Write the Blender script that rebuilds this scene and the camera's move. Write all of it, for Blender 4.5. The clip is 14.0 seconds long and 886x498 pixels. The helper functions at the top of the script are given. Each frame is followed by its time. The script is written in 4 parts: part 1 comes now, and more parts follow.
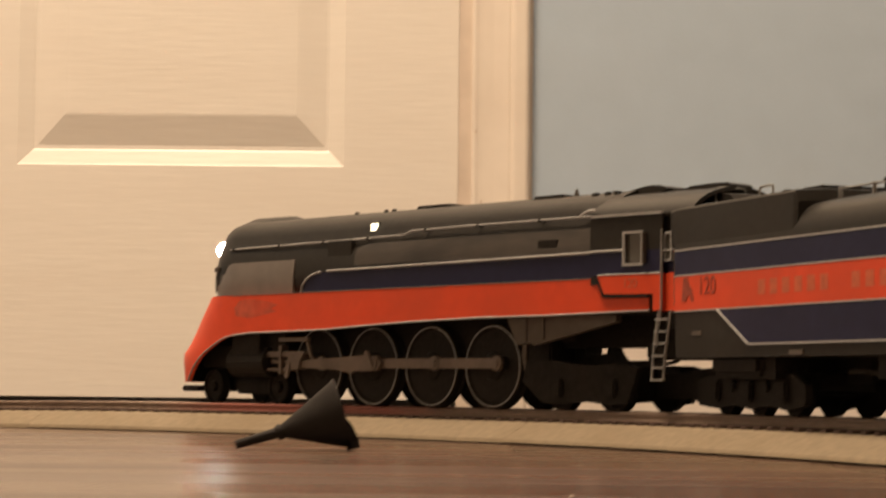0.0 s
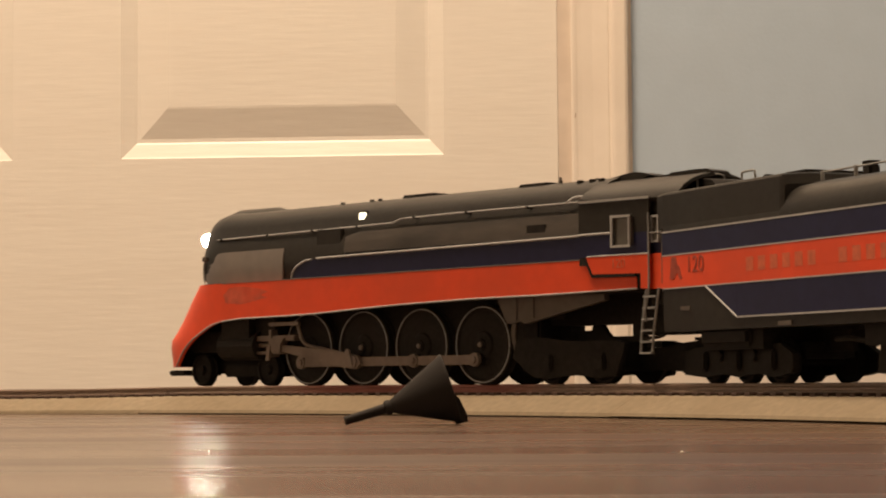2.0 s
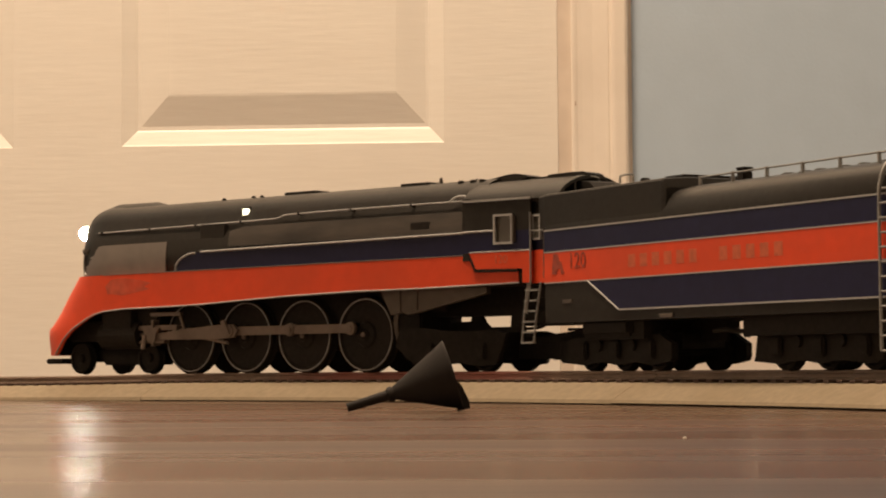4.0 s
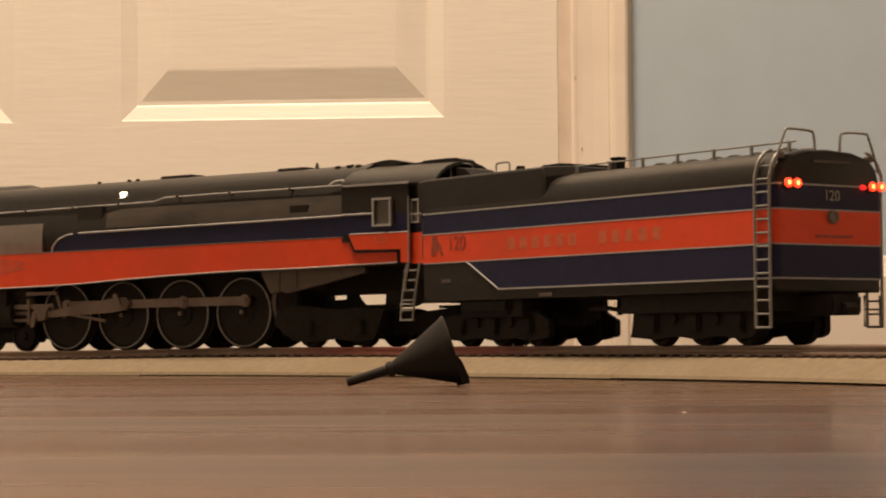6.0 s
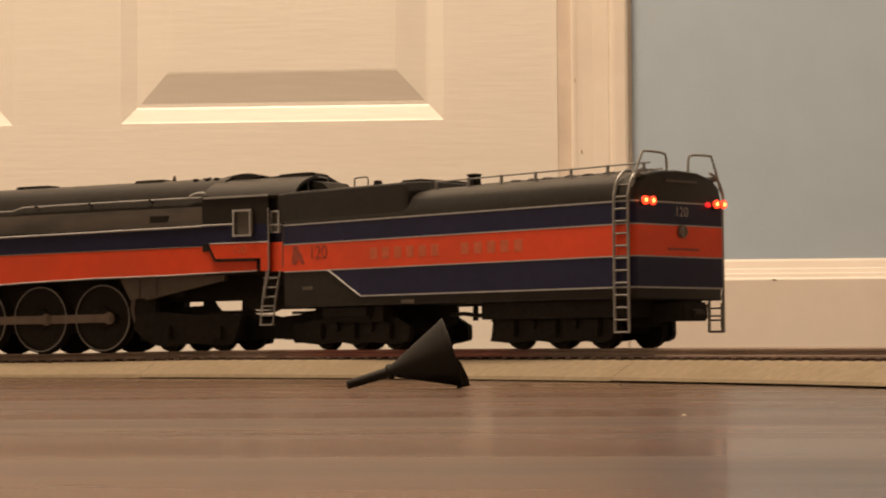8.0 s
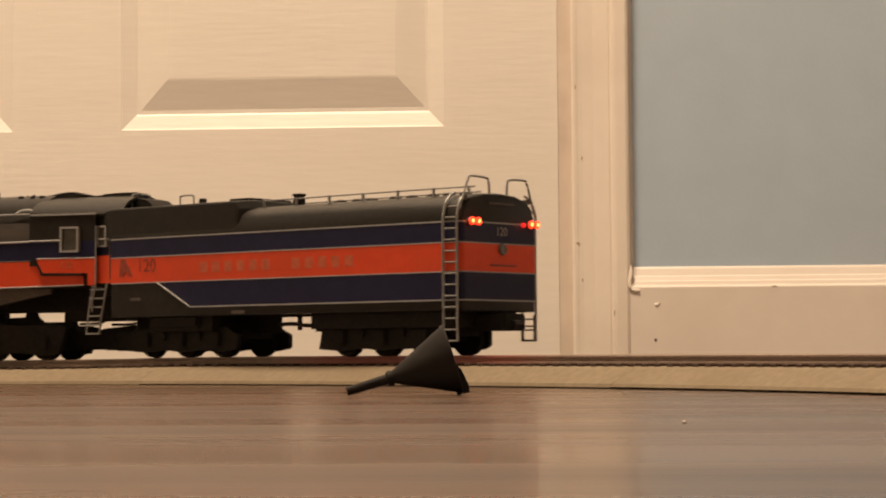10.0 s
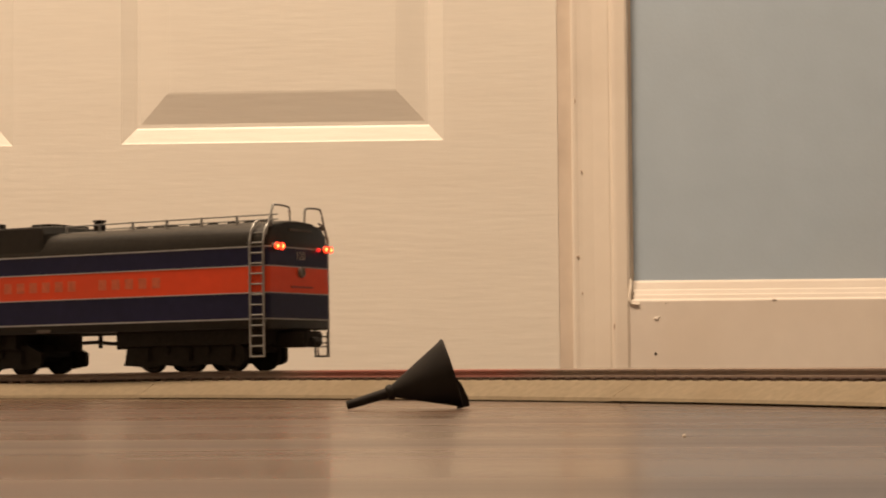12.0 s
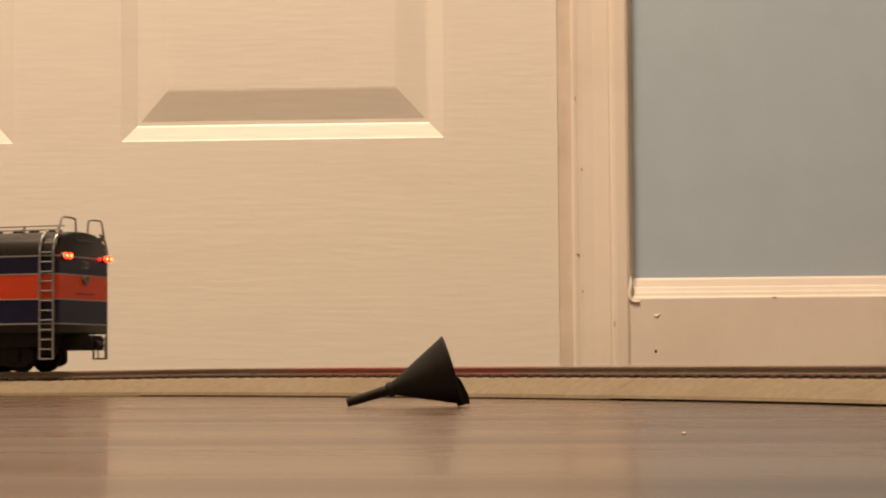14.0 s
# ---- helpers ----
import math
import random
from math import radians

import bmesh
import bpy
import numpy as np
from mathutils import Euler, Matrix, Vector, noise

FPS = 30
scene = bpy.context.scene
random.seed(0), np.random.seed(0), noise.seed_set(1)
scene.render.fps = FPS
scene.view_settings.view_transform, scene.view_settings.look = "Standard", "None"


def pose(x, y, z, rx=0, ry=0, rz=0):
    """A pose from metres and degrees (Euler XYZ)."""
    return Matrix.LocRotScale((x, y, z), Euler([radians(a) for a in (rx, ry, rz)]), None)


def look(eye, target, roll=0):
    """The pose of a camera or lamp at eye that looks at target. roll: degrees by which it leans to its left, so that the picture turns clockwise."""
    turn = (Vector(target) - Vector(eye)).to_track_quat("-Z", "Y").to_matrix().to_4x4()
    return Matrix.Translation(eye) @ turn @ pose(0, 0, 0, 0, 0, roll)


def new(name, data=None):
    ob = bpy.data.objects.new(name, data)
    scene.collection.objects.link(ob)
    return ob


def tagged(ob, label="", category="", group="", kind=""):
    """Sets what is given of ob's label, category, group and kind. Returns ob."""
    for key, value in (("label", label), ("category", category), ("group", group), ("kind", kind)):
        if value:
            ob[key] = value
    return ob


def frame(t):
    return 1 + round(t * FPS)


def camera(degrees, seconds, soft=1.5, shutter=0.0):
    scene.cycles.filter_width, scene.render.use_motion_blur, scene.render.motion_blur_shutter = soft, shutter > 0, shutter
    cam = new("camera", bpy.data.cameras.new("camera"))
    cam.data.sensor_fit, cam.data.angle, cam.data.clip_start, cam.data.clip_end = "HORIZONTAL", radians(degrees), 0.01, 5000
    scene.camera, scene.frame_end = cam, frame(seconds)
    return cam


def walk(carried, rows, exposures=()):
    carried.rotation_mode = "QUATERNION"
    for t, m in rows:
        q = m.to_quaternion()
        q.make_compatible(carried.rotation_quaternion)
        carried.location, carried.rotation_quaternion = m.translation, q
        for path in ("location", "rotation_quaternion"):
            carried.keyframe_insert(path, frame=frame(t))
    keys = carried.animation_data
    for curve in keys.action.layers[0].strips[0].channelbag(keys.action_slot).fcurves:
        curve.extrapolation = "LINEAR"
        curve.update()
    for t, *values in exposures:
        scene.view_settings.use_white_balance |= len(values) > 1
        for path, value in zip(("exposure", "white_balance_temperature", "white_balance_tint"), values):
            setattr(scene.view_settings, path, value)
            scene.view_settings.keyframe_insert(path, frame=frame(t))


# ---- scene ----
# Camera and its way ------------------------------------------------------
cam = camera(23.2, 14.0, soft=2.0, shutter=0.5)
EYE_Z = 0.0175


def aim(x, y, z, turn, tilt, roll):
    """Camera pose: millimetres off its resting place, turn to the right, tilt up and roll in degrees."""
    eye = Vector((x / 1000, y / 1000, EYE_Z + z / 1000))
    a, b = radians(turn), radians(tilt)
    return look(eye, eye + Vector((math.sin(a) * math.cos(b), math.cos(a) * math.cos(b), math.sin(b))), roll)


walk(cam, [
    (0.0, aim(2.8, 6.56, 8.51, 2.644, 3.614, 0.631)),
    (0.5, aim(-0.71, 2.47, 2.52, 0.816, 2.47, -0.349)),
    (1.0, aim(0.18, -0.89, 0.62, -0.11, 2.036, -0.414)),
    (1.5, aim(2.48, 4.69, 0.56, 0.017, 3.061, -0.41)),
    (2.0, aim(1.5, 3.69, 0.29, -0.039, 3.469, -0.45)),
    (2.5, aim(0, 0, 0, -0.02, 3.533, -0.431)),
    (3.0, aim(0, 0, 0, -0.01, 3.45, -0.425)),
    (5.0, aim(0, 0, 0, 0.003, 2.725, -0.415)),
    (5.5, aim(0, 0, 0, 0.001, 2.519, -0.413)),
    (6.0, aim(0, 0, 0, 0, 2.474, -0.412)),
    (6.5, aim(0, 0, 0, 0, 2.497, -0.412)),
    (7.0, aim(0, 0, 0, 0.001, 2.545, -0.408)),
    (7.5, aim(0, 0, 0, 0.001, 2.541, -0.403)),
    (8.0, aim(0, 0, 0, 0.006, 2.543, -0.409)),
    (8.5, aim(0, 0, 0, 0.004, 2.589, -0.402)),
    (9.0, aim(0, 0, 0, 0.004, 2.655, -0.404)),
    (11.5, aim(0, 0, 0, 0.01, 2.939, -0.413)),
    (12.0, aim(0, 0, 0, 0.011, 3.083, -0.428)),
    (12.5, aim(0, 0, 0, 0.008, 3.103, -0.433)),
    (13.0, aim(0, 0, 0, 0.012, 3.059, -0.436)),
    (13.5, aim(0, 0, 0, 0.01, 3.036, -0.432)),
    (14.0, aim(0, 0, 0, 0.007, 3.015, -0.424)),
], exposures=[(0.0, 0.04), (2.7, 0.0), (9.2, 0.0), (11.5, -0.06), (14.0, -0.06)])

# Light -------------------------------------------------------------------
WALL = pose(0, 2.013, 0, 0, 0, -3.6)   # the wall's own space: x along it, y into it, z up
world = bpy.data.worlds.new("room_world")
scene.world = world
world.use_nodes = True
world.node_tree.nodes["Background"].inputs[0].default_value = (0.9, 0.75, 0.6, 1)
world.node_tree.nodes["Background"].inputs[1].default_value = 0.02

lamp = bpy.data.lights.new("ceiling_lamp_light", "AREA")
lamp.shape, lamp.size, lamp.energy, lamp.color = "DISK", 0.65, 98, (1.0, 0.742, 0.514)
lamp_ob = new("ceiling_lamp_light", lamp)
lamp_ob.matrix_world = WALL @ pose(-0.42, -1.0, 2.36)

# Materials ---------------------------------------------------------------


def shader(name, color, rough=0.5, metal=0.0, var=0.12, scale=40.0, bump=0.0, bump_scale=200.0, stretch=(1, 1, 1), dirt=None, dirt_amount=0.0, dirt_scale=6.0, spec=0.5, rough_var=0.1):
    """A principled surface: base colour with fine and coarse variation, dirt, and fine relief, in metres."""
    m = bpy.data.materials.new(name)
    m.use_nodes = True
    n, l = m.node_tree.nodes, m.node_tree.links
    b = n["Principled BSDF"]
    b.inputs["Metallic"].default_value = metal
    b.inputs["Specular IOR Level"].default_value = spec
    co = n.new("ShaderNodeTexCoord")
    mp = n.new("ShaderNodeMapping")
    mp.inputs["Scale"].default_value = stretch
    l.new(co.outputs["Object"], mp.inputs["Vector"])
    fine = n.new("ShaderNodeTexNoise")
    fine.inputs["Scale"].default_value, fine.inputs["Detail"].default_value = scale, 5
    l.new(mp.outputs[0], fine.inputs["Vector"])
    ramp = n.new("ShaderNodeMapRange")
    ramp.inputs[1].default_value, ramp.inputs[2].default_value = 0.25, 0.75
    ramp.inputs[3].default_value, ramp.inputs[4].default_value = 1 - var, 1 + var
    l.new(fine.outputs[0], ramp.inputs[0])
    mul = n.new("ShaderNodeMix")
    mul.data_type, mul.blend_type = "RGBA", "MULTIPLY"
    mul.inputs["Factor"].default_value = 1
    mul.inputs["A"].default_value = (*color, 1)
    l.new(ramp.outputs[0], mul.inputs["B"])
    last = mul.outputs["Result"]
    coarse = n.new("ShaderNodeTexNoise")
    coarse.inputs["Scale"].default_value, coarse.inputs["Detail"].default_value = dirt_scale, 6
    l.new(mp.outputs[0], coarse.inputs["Vector"])
    if dirt:
        cr = n.new("ShaderNodeMapRange")
        cr.inputs[1].default_value, cr.inputs[2].default_value, cr.inputs[4].default_value = 0.48, 0.72, dirt_amount
        l.new(coarse.outputs[0], cr.inputs[0])
        mix = n.new("ShaderNodeMix")
        mix.data_type = "RGBA"
        mix.inputs["B"].default_value = (*dirt, 1)
        l.new(cr.outputs[0], mix.inputs["Factor"])
        l.new(last, mix.inputs["A"])
        last = mix.outputs["Result"]
    l.new(last, b.inputs["Base Color"])
    rr = n.new("ShaderNodeMapRange")
    rr.inputs[3].default_value, rr.inputs[4].default_value = max(rough - rough_var, 0.03), min(rough + rough_var, 1)
    l.new(coarse.outputs[0], rr.inputs[0])
    l.new(rr.outputs[0], b.inputs["Roughness"])
    if bump:
        bn = n.new("ShaderNodeTexNoise")
        bn.inputs["Scale"].default_value, bn.inputs["Detail"].default_value = bump_scale, 4
        l.new(mp.outputs[0], bn.inputs["Vector"])
        bp = n.new("ShaderNodeBump")
        bp.inputs["Strength"].default_value, bp.inputs["Distance"].default_value = 1.0, bump
        l.new(bn.outputs[0], bp.inputs["Height"])
        l.new(bp.outputs[0], b.inputs["Normal"])
    return m


def glow(name, color, strength):
    m = bpy.data.materials.new(name)
    m.use_nodes = True
    b = m.node_tree.nodes["Principled BSDF"]
    b.inputs["Base Color"].default_value = (*color, 1)
    b.inputs["Emission Color"].default_value = (*color, 1)
    b.inputs["Emission Strength"].default_value = strength
    return m


DOOR_PAINT = shader("door_paint", (0.80, 0.765, 0.70), 0.42, var=0.02, scale=30, bump=0.00021, bump_scale=34, stretch=(0.7, 1, 6), dirt=(0.70, 0.64, 0.56), dirt_amount=0.25, dirt_scale=3)
TRIM_PAINT = shader("trim_paint", (0.80, 0.735, 0.65), 0.38, var=0.02, scale=60, bump=0.00012, bump_scale=90, dirt=(0.62, 0.54, 0.46), dirt_amount=0.35, dirt_scale=9)
# trim paint darkened to stand in for shade on the recessed jamb
SHADED_JAMB_PAINT = shader("shaded_jamb_paint", (0.67, 0.585, 0.50), 0.45, var=0.05, scale=60, bump=0.0001, bump_scale=90, dirt=(0.48, 0.40, 0.33), dirt_amount=0.45, dirt_scale=12)
BASE_PAINT = shader("baseboard_paint", (0.78, 0.72, 0.655), 0.4, var=0.02, scale=60, bump=0.0001, bump_scale=70, dirt=(0.66, 0.57, 0.48), dirt_amount=0.3, dirt_scale=7)
BLUE_WALL = shader("blue_wall_paint", (0.425, 0.53, 0.645), 0.62, var=0.03, scale=25, bump=0.00012, bump_scale=260, dirt=(0.43, 0.50, 0.57), dirt_amount=0.4, dirt_scale=4)
PLAIN_WALL = shader("plain_wall_paint", (0.72, 0.69, 0.64), 0.7, var=0.03, scale=20, bump=0.0001, bump_scale=200)
BLACK = shader("black_model_paint", (0.0225, 0.0200, 0.0168), 0.42, var=0.2, scale=300, bump=0.00003, bump_scale=1500, dirt=(0.027, 0.0225, 0.0185), dirt_amount=0.45, dirt_scale=25, spec=0.2)
# lighter, mottled brown that imitates light caught on the black boiler side
LIT_JACKET = shader("lit_boiler_jacket", (0.046, 0.038, 0.031), 0.4, var=0.25, scale=200, bump=0.00006, bump_scale=1200, dirt=(0.014, 0.012, 0.0105), dirt_amount=0.85, dirt_scale=55, stretch=(0.3, 1, 1.3), spec=0.4)
UNDER = shader("black_running_gear", (0.0215, 0.0187, 0.0160), 0.62, var=0.25, scale=400, bump=0.00005, bump_scale=1200, dirt=(0.034, 0.028, 0.023), dirt_amount=0.35, dirt_scale=40, spec=0.12)
BLUE = shader("dark_blue_model_paint", (0.0165, 0.0172, 0.050), 0.36, var=0.12, scale=200, bump=0.00002, bump_scale=1500, dirt=(0.012, 0.013, 0.034), dirt_amount=0.3, dirt_scale=20, spec=0.18)
ORANGE = shader("orange_model_paint", (0.74, 0.072, 0.020), 0.42, var=0.06, scale=150, bump=0.00002, bump_scale=1500, dirt=(0.56, 0.072, 0.027), dirt_amount=0.5, dirt_scale=18, spec=0.3)
LINE = shader("grey_white_lining", (0.37, 0.37, 0.365), 0.5, var=0.14, scale=400, spec=0.3)
GREY = shader("grey_smokebox_paint", (0.150, 0.130, 0.113), 0.36, var=0.12, scale=150, dirt=(0.20, 0.175, 0.15), dirt_amount=0.45, dirt_scale=40)
DULL = shader("dull_grey_metal", (0.115, 0.098, 0.083), 0.5, 0.1, var=0.15, scale=200, dirt=(0.03, 0.026, 0.022), dirt_amount=0.4, dirt_scale=50, spec=0.3)
ROD = shader("rod_metal", (0.19, 0.152, 0.125), 0.48, 0.35, var=0.12, scale=300, dirt=(0.10, 0.08, 0.066), dirt_amount=0.5, dirt_scale=60)
RIM = shader("bright_wheel_rim", (0.30, 0.30, 0.295), 0.4, 0.35, var=0.25, scale=120, dirt=(0.10, 0.085, 0.075), dirt_amount=0.6, dirt_scale=70)
WIRE = shader("silver_wire", (0.30, 0.30, 0.29), 0.42, 0.4, var=0.12, scale=300, dirt=(0.15, 0.13, 0.115), dirt_amount=0.5, dirt_scale=50)
DARK_WIRE = shader("dark_wire", (0.16, 0.145, 0.13), 0.45, 0.4, var=0.1, scale=300)
PLASTIC = shader("black_funnel_plastic", (0.027, 0.0242, 0.0222), 0.6, var=0.1, scale=200, bump=0.00004, bump_scale=900, dirt=(0.030, 0.026, 0.023), dirt_amount=0.3, dirt_scale=60, spec=0.1)
BALLAST = shader("tan_roadbed_plastic", (0.215, 0.172, 0.115), 0.78, var=0.13, scale=260, bump=0.00006, bump_scale=500, dirt=(0.17, 0.128, 0.08), dirt_amount=0.5, dirt_scale=20, spec=0.2)
TIE = shader("dark_brown_tie", (0.060, 0.036, 0.027), 0.6, var=0.2, scale=300, spec=0.2)
TEXT_DARK = shader("dark_lettering", (0.29, 0.046, 0.022), 0.5, var=0.25, scale=300)
TEXT_PALE = shader("pale_lettering", (0.55, 0.115, 0.046), 0.5, var=0.2, scale=300)
TEXT_WORN = shader("worn_emblem", (0.55, 0.082, 0.034), 0.5, var=0.25, scale=150, dirt=(0.60, 0.052, 0.013), dirt_amount=0.9, dirt_scale=70)
TEXT_GREY = shader("grey_lettering", (0.30, 0.28, 0.27), 0.5, var=0.08, scale=300)
GLASS = shader("cab_window_glass", (0.10, 0.092, 0.078), 0.15, var=0.05, scale=100)
SCUFF = shader("brown_scuff", (0.46, 0.34, 0.25), 0.7, var=0.2, scale=300)
HEADLIGHT = glow("headlight_glow", (1.0, 0.9, 0.72), 260)
BOARD = glow("number_board_glow", (1.0, 0.9, 0.62), 3.2)
RED_LENS = glow("red_marker_glow", (1.0, 0.035, 0.01), 3.5)
DIM_RED = glow("dim_red_glow", (1.0, 0.03, 0.03), 0.7)
HOT_LENS = glow("marker_bulb_glow", (1.0, 0.30, 0.07), 5.5)


def wood_floor():
    m = shader("brown_laminate", (0.095, 0.0540, 0.0345), 0.27, var=0.5, scale=5, bump=0.00011, bump_scale=50, stretch=(0.45, 7, 1), dirt=(0.036, 0.020, 0.013), dirt_amount=0.95, dirt_scale=1.7, rough_var=0.24, spec=0.37)
    n, l = m.node_tree.nodes, m.node_tree.links
    b = n["Principled BSDF"]
    b.inputs["Coat Weight"].default_value, b.inputs["Coat Roughness"].default_value = 0.16, 0.085
    src = b.inputs["Base Color"].links[0].from_socket
    info = n.new("ShaderNodeObjectInfo")
    mr = n.new("ShaderNodeMapRange")
    mr.inputs[3].default_value, mr.inputs[4].default_value = 0.95, 1.05
    l.new(info.outputs["Random"], mr.inputs[0])
    mul = n.new("ShaderNodeMix")
    mul.data_type, mul.blend_type = "RGBA", "MULTIPLY"
    mul.inputs["Factor"].default_value = 1
    l.new(src, mul.inputs["A"])
    l.new(mr.outputs[0], mul.inputs["B"])
    l.new(mul.outputs["Result"], b.inputs["Base Color"])
    return m


def rail_metal():
    """Dull nickel rail with a redder stretch along its middle."""
    m = shader("rail_metal", (0.27, 0.20, 0.155), 0.45, 0.25, var=0.15, scale=300, dirt=(0.18, 0.125, 0.098), dirt_amount=0.5, dirt_scale=14)
    n, l = m.node_tree.nodes, m.node_tree.links
    b = n["Principled BSDF"]
    src = b.inputs["Base Color"].links[0].from_socket
    co = n.new("ShaderNodeTexCoord")
    dist = n.new("ShaderNodeVectorMath")
    dist.operation = "DISTANCE"
    dist.inputs[1].default_value = (-0.005, 1.13, 0.013)
    l.new(co.outputs["Object"], dist.inputs[0])
    mr = n.new("ShaderNodeMapRange")
    mr.inputs[1].default_value, mr.inputs[2].default_value = 0.11, 0.06
    mr.inputs[3].default_value, mr.inputs[4].default_value = 0.0, 0.8
    l.new(dist.outputs["Value"], mr.inputs[0])
    mix = n.new("ShaderNodeMix")
    mix.data_type = "RGBA"
    mix.inputs["B"].default_value = (0.36, 0.115, 0.09, 1)
    l.new(mr.outputs[0], mix.inputs["Factor"])
    l.new(src, mix.inputs["A"])
    l.new(mix.outputs["Result"], b.inputs["Base Color"])
    return m


FLOOR_WOOD, RAIL = wood_floor(), rail_metal()

# Building blocks ---------------------------------------------------------
MM = 0.001


def part(name, bm, material, parent=None, label="", smooth=False, bevel=0.0):
    """Link a bmesh as one mesh object under a thing or a part."""
    if bevel:
        edges = [e for e in bm.edges if len(e.link_faces) == 2 and e.calc_face_angle(0) > 0.5]
        bmesh.ops.bevel(bm, geom=edges, offset=bevel, segments=2, affect="EDGES", clamp_overlap=True)
    bmesh.ops.recalc_face_normals(bm, faces=bm.faces)
    if smooth:
        for f in bm.faces:
            f.smooth = True
        for e in bm.edges:
            if len(e.link_faces) == 2 and e.calc_face_angle(0) > 0.7:
                e.smooth = False
    me = bpy.data.meshes.new(name)
    bm.to_mesh(me)
    bm.free()
    me.materials.append(material)
    ob = new(name, me)
    if parent:
        ob.parent = parent
    if label:
        tagged(ob, label)
    return ob


def block(bm, x0, x1, y0, y1, z0, z1, u=1.0):
    m = Matrix.Translation(((x0 + x1) / 2 * u, (y0 + y1) / 2 * u, (z0 + z1) / 2 * u)) @ Matrix.Diagonal((abs(x1 - x0) * u, abs(y1 - y0) * u, abs(z1 - z0) * u, 1))
    bmesh.ops.create_cube(bm, size=1, matrix=m)
    return bm


def mblock(*a):
    """A new bmesh with a block in millimetres."""
    return block(bmesh.new(), *a, u=MM)


def prism(bm, pts, y0, y1, u=MM):
    """An outline in x and z, drawn through from y0 to y1."""
    a = [bm.verts.new((x * u, y0 * u, z * u)) for x, z in pts]
    b = [bm.verts.new((x * u, y1 * u, z * u)) for x, z in pts]
    k = len(pts)
    bm.faces.new(a)
    bm.faces.new(b[::-1])
    for i in range(k):
        bm.faces.new((a[i], b[i], b[(i + 1) % k], a[(i + 1) % k]))
    return bm


def loft(bm, rings, caps=True):
    """Skin through closed rings of points, in millimetres."""
    vs = [[bm.verts.new(Vector(p) * MM) for p in r] for r in rings]
    k = len(vs[0])
    for a, b in zip(vs, vs[1:]):
        for i in range(k):
            bm.faces.new((a[i], a[(i + 1) % k], b[(i + 1) % k], b[i]))
    if caps:
        bm.faces.new(vs[0][::-1])
        bm.faces.new(vs[-1])
    return bm


def tube(bm, pts, r, n=7):
    """A round wire through points, in millimetres."""
    P = [Vector(p) for p in pts]
    rings = []
    for i, p in enumerate(P):
        d = (P[min(i + 1, len(P) - 1)] - P[max(i - 1, 0)]).normalized()
        side = d.cross(Vector((0, 0, 1)) if abs(d.z) < 0.9 else Vector((0, 1, 0))).normalized()
        up = side.cross(d)
        rings.append([p + (side * math.cos(2 * math.pi * k / n) + up * math.sin(2 * math.pi * k / n)) * r for k in range(n)])
    return loft(bm, rings)


def turned(bm, profile, n=28, centre=(0, 0, 0), caps=True):
    """A profile of (radius, y) turned round the y axis, in millimetres."""
    c = Vector(centre)
    rings = [[c + Vector((r * math.cos(2 * math.pi * k / n), y, r * math.sin(2 * math.pi * k / n))) for k in range(n)] for r, y in profile]
    return loft(bm, rings if caps else rings + rings[:1], caps)


def smooth_path(pts, steps=6):
    """Rounded course through points."""
    out, P = [], [Vector(p) for p in pts]
    for i in range(len(P) - 1):
        a, b, c, d = P[max(i - 1, 0)], P[i], P[i + 1], P[min(i + 2, len(P) - 1)]
        for k in range(steps):
            t = k / steps
            out.append(0.5 * (2 * b + (c - a) * t + (2 * a - 5 * b + 4 * c - d) * t * t + (3 * b - a - 3 * c + d) * t ** 3))
    return out + [P[-1]]


def lettering(text, size, material, parent, m, name="lettering"):
    """Raised letters of the built-in font as a mesh; size is the capital height in metres."""
    cu = bpy.data.curves.new(name, "FONT")
    cu.body, cu.size, cu.extrude, cu.align_x, cu.align_y = text, size * 1.4, 0.00012, "CENTER", "CENTER"
    tmp = new(name + "_curve", cu)
    me = bpy.data.meshes.new_from_object(tmp.evaluated_get(bpy.context.evaluated_depsgraph_get()))
    bpy.data.objects.remove(tmp)
    me.materials.clear()
    me.materials.append(material)
    ob = new(name, me)
    ob.parent = parent
    ob.matrix_basis = m
    return ob


# The room ----------------------------------------------------------------


def wall_piece(name, x0, x1, z0, z1, y0, y1, material, kind_label=""):
    ob = part(name, block(bmesh.new(), x0, x1, y0, y1, z0, z1), material)
    ob.matrix_world = WALL
    return tagged(ob, kind_label, "", "", "structure")


D0, D1, DOOR_TOP = -0.819, 0.1085, 2.04
wall_piece("wall_north", D1 + 0.018, 2.0, 0, 2.44, 0, 0.11, BLUE_WALL, "blue-grey painted wall beside the door casing")
wall_piece("wall_north_side", -2.6, D0 - 0.018, 0, 2.44, 0, 0.11, BLUE_WALL, "blue-grey painted wall beyond the door")
wall_piece("wall_north_top", D0 - 0.018, D1 + 0.018, DOOR_TOP + 0.02, 2.44, 0, 0.11, BLUE_WALL, "blue-grey painted wall above the door")
wall_piece("wall_east", 2.0, 2.1, 0, 2.44, -4.0, 0.11, PLAIN_WALL, "plain painted wall")
wall_piece("wall_west", -2.7, -2.6, 0, 2.44, -4.0, 0.11, PLAIN_WALL, "plain painted wall")
wall_piece("wall_south", -2.7, 2.1, 0, 2.44, -4.1, -4.0, PLAIN_WALL, "plain painted wall")
wall_piece("ceiling", -2.7, 2.1, 2.44, 2.54, -4.1, 0.11, PLAIN_WALL, "plain white ceiling")
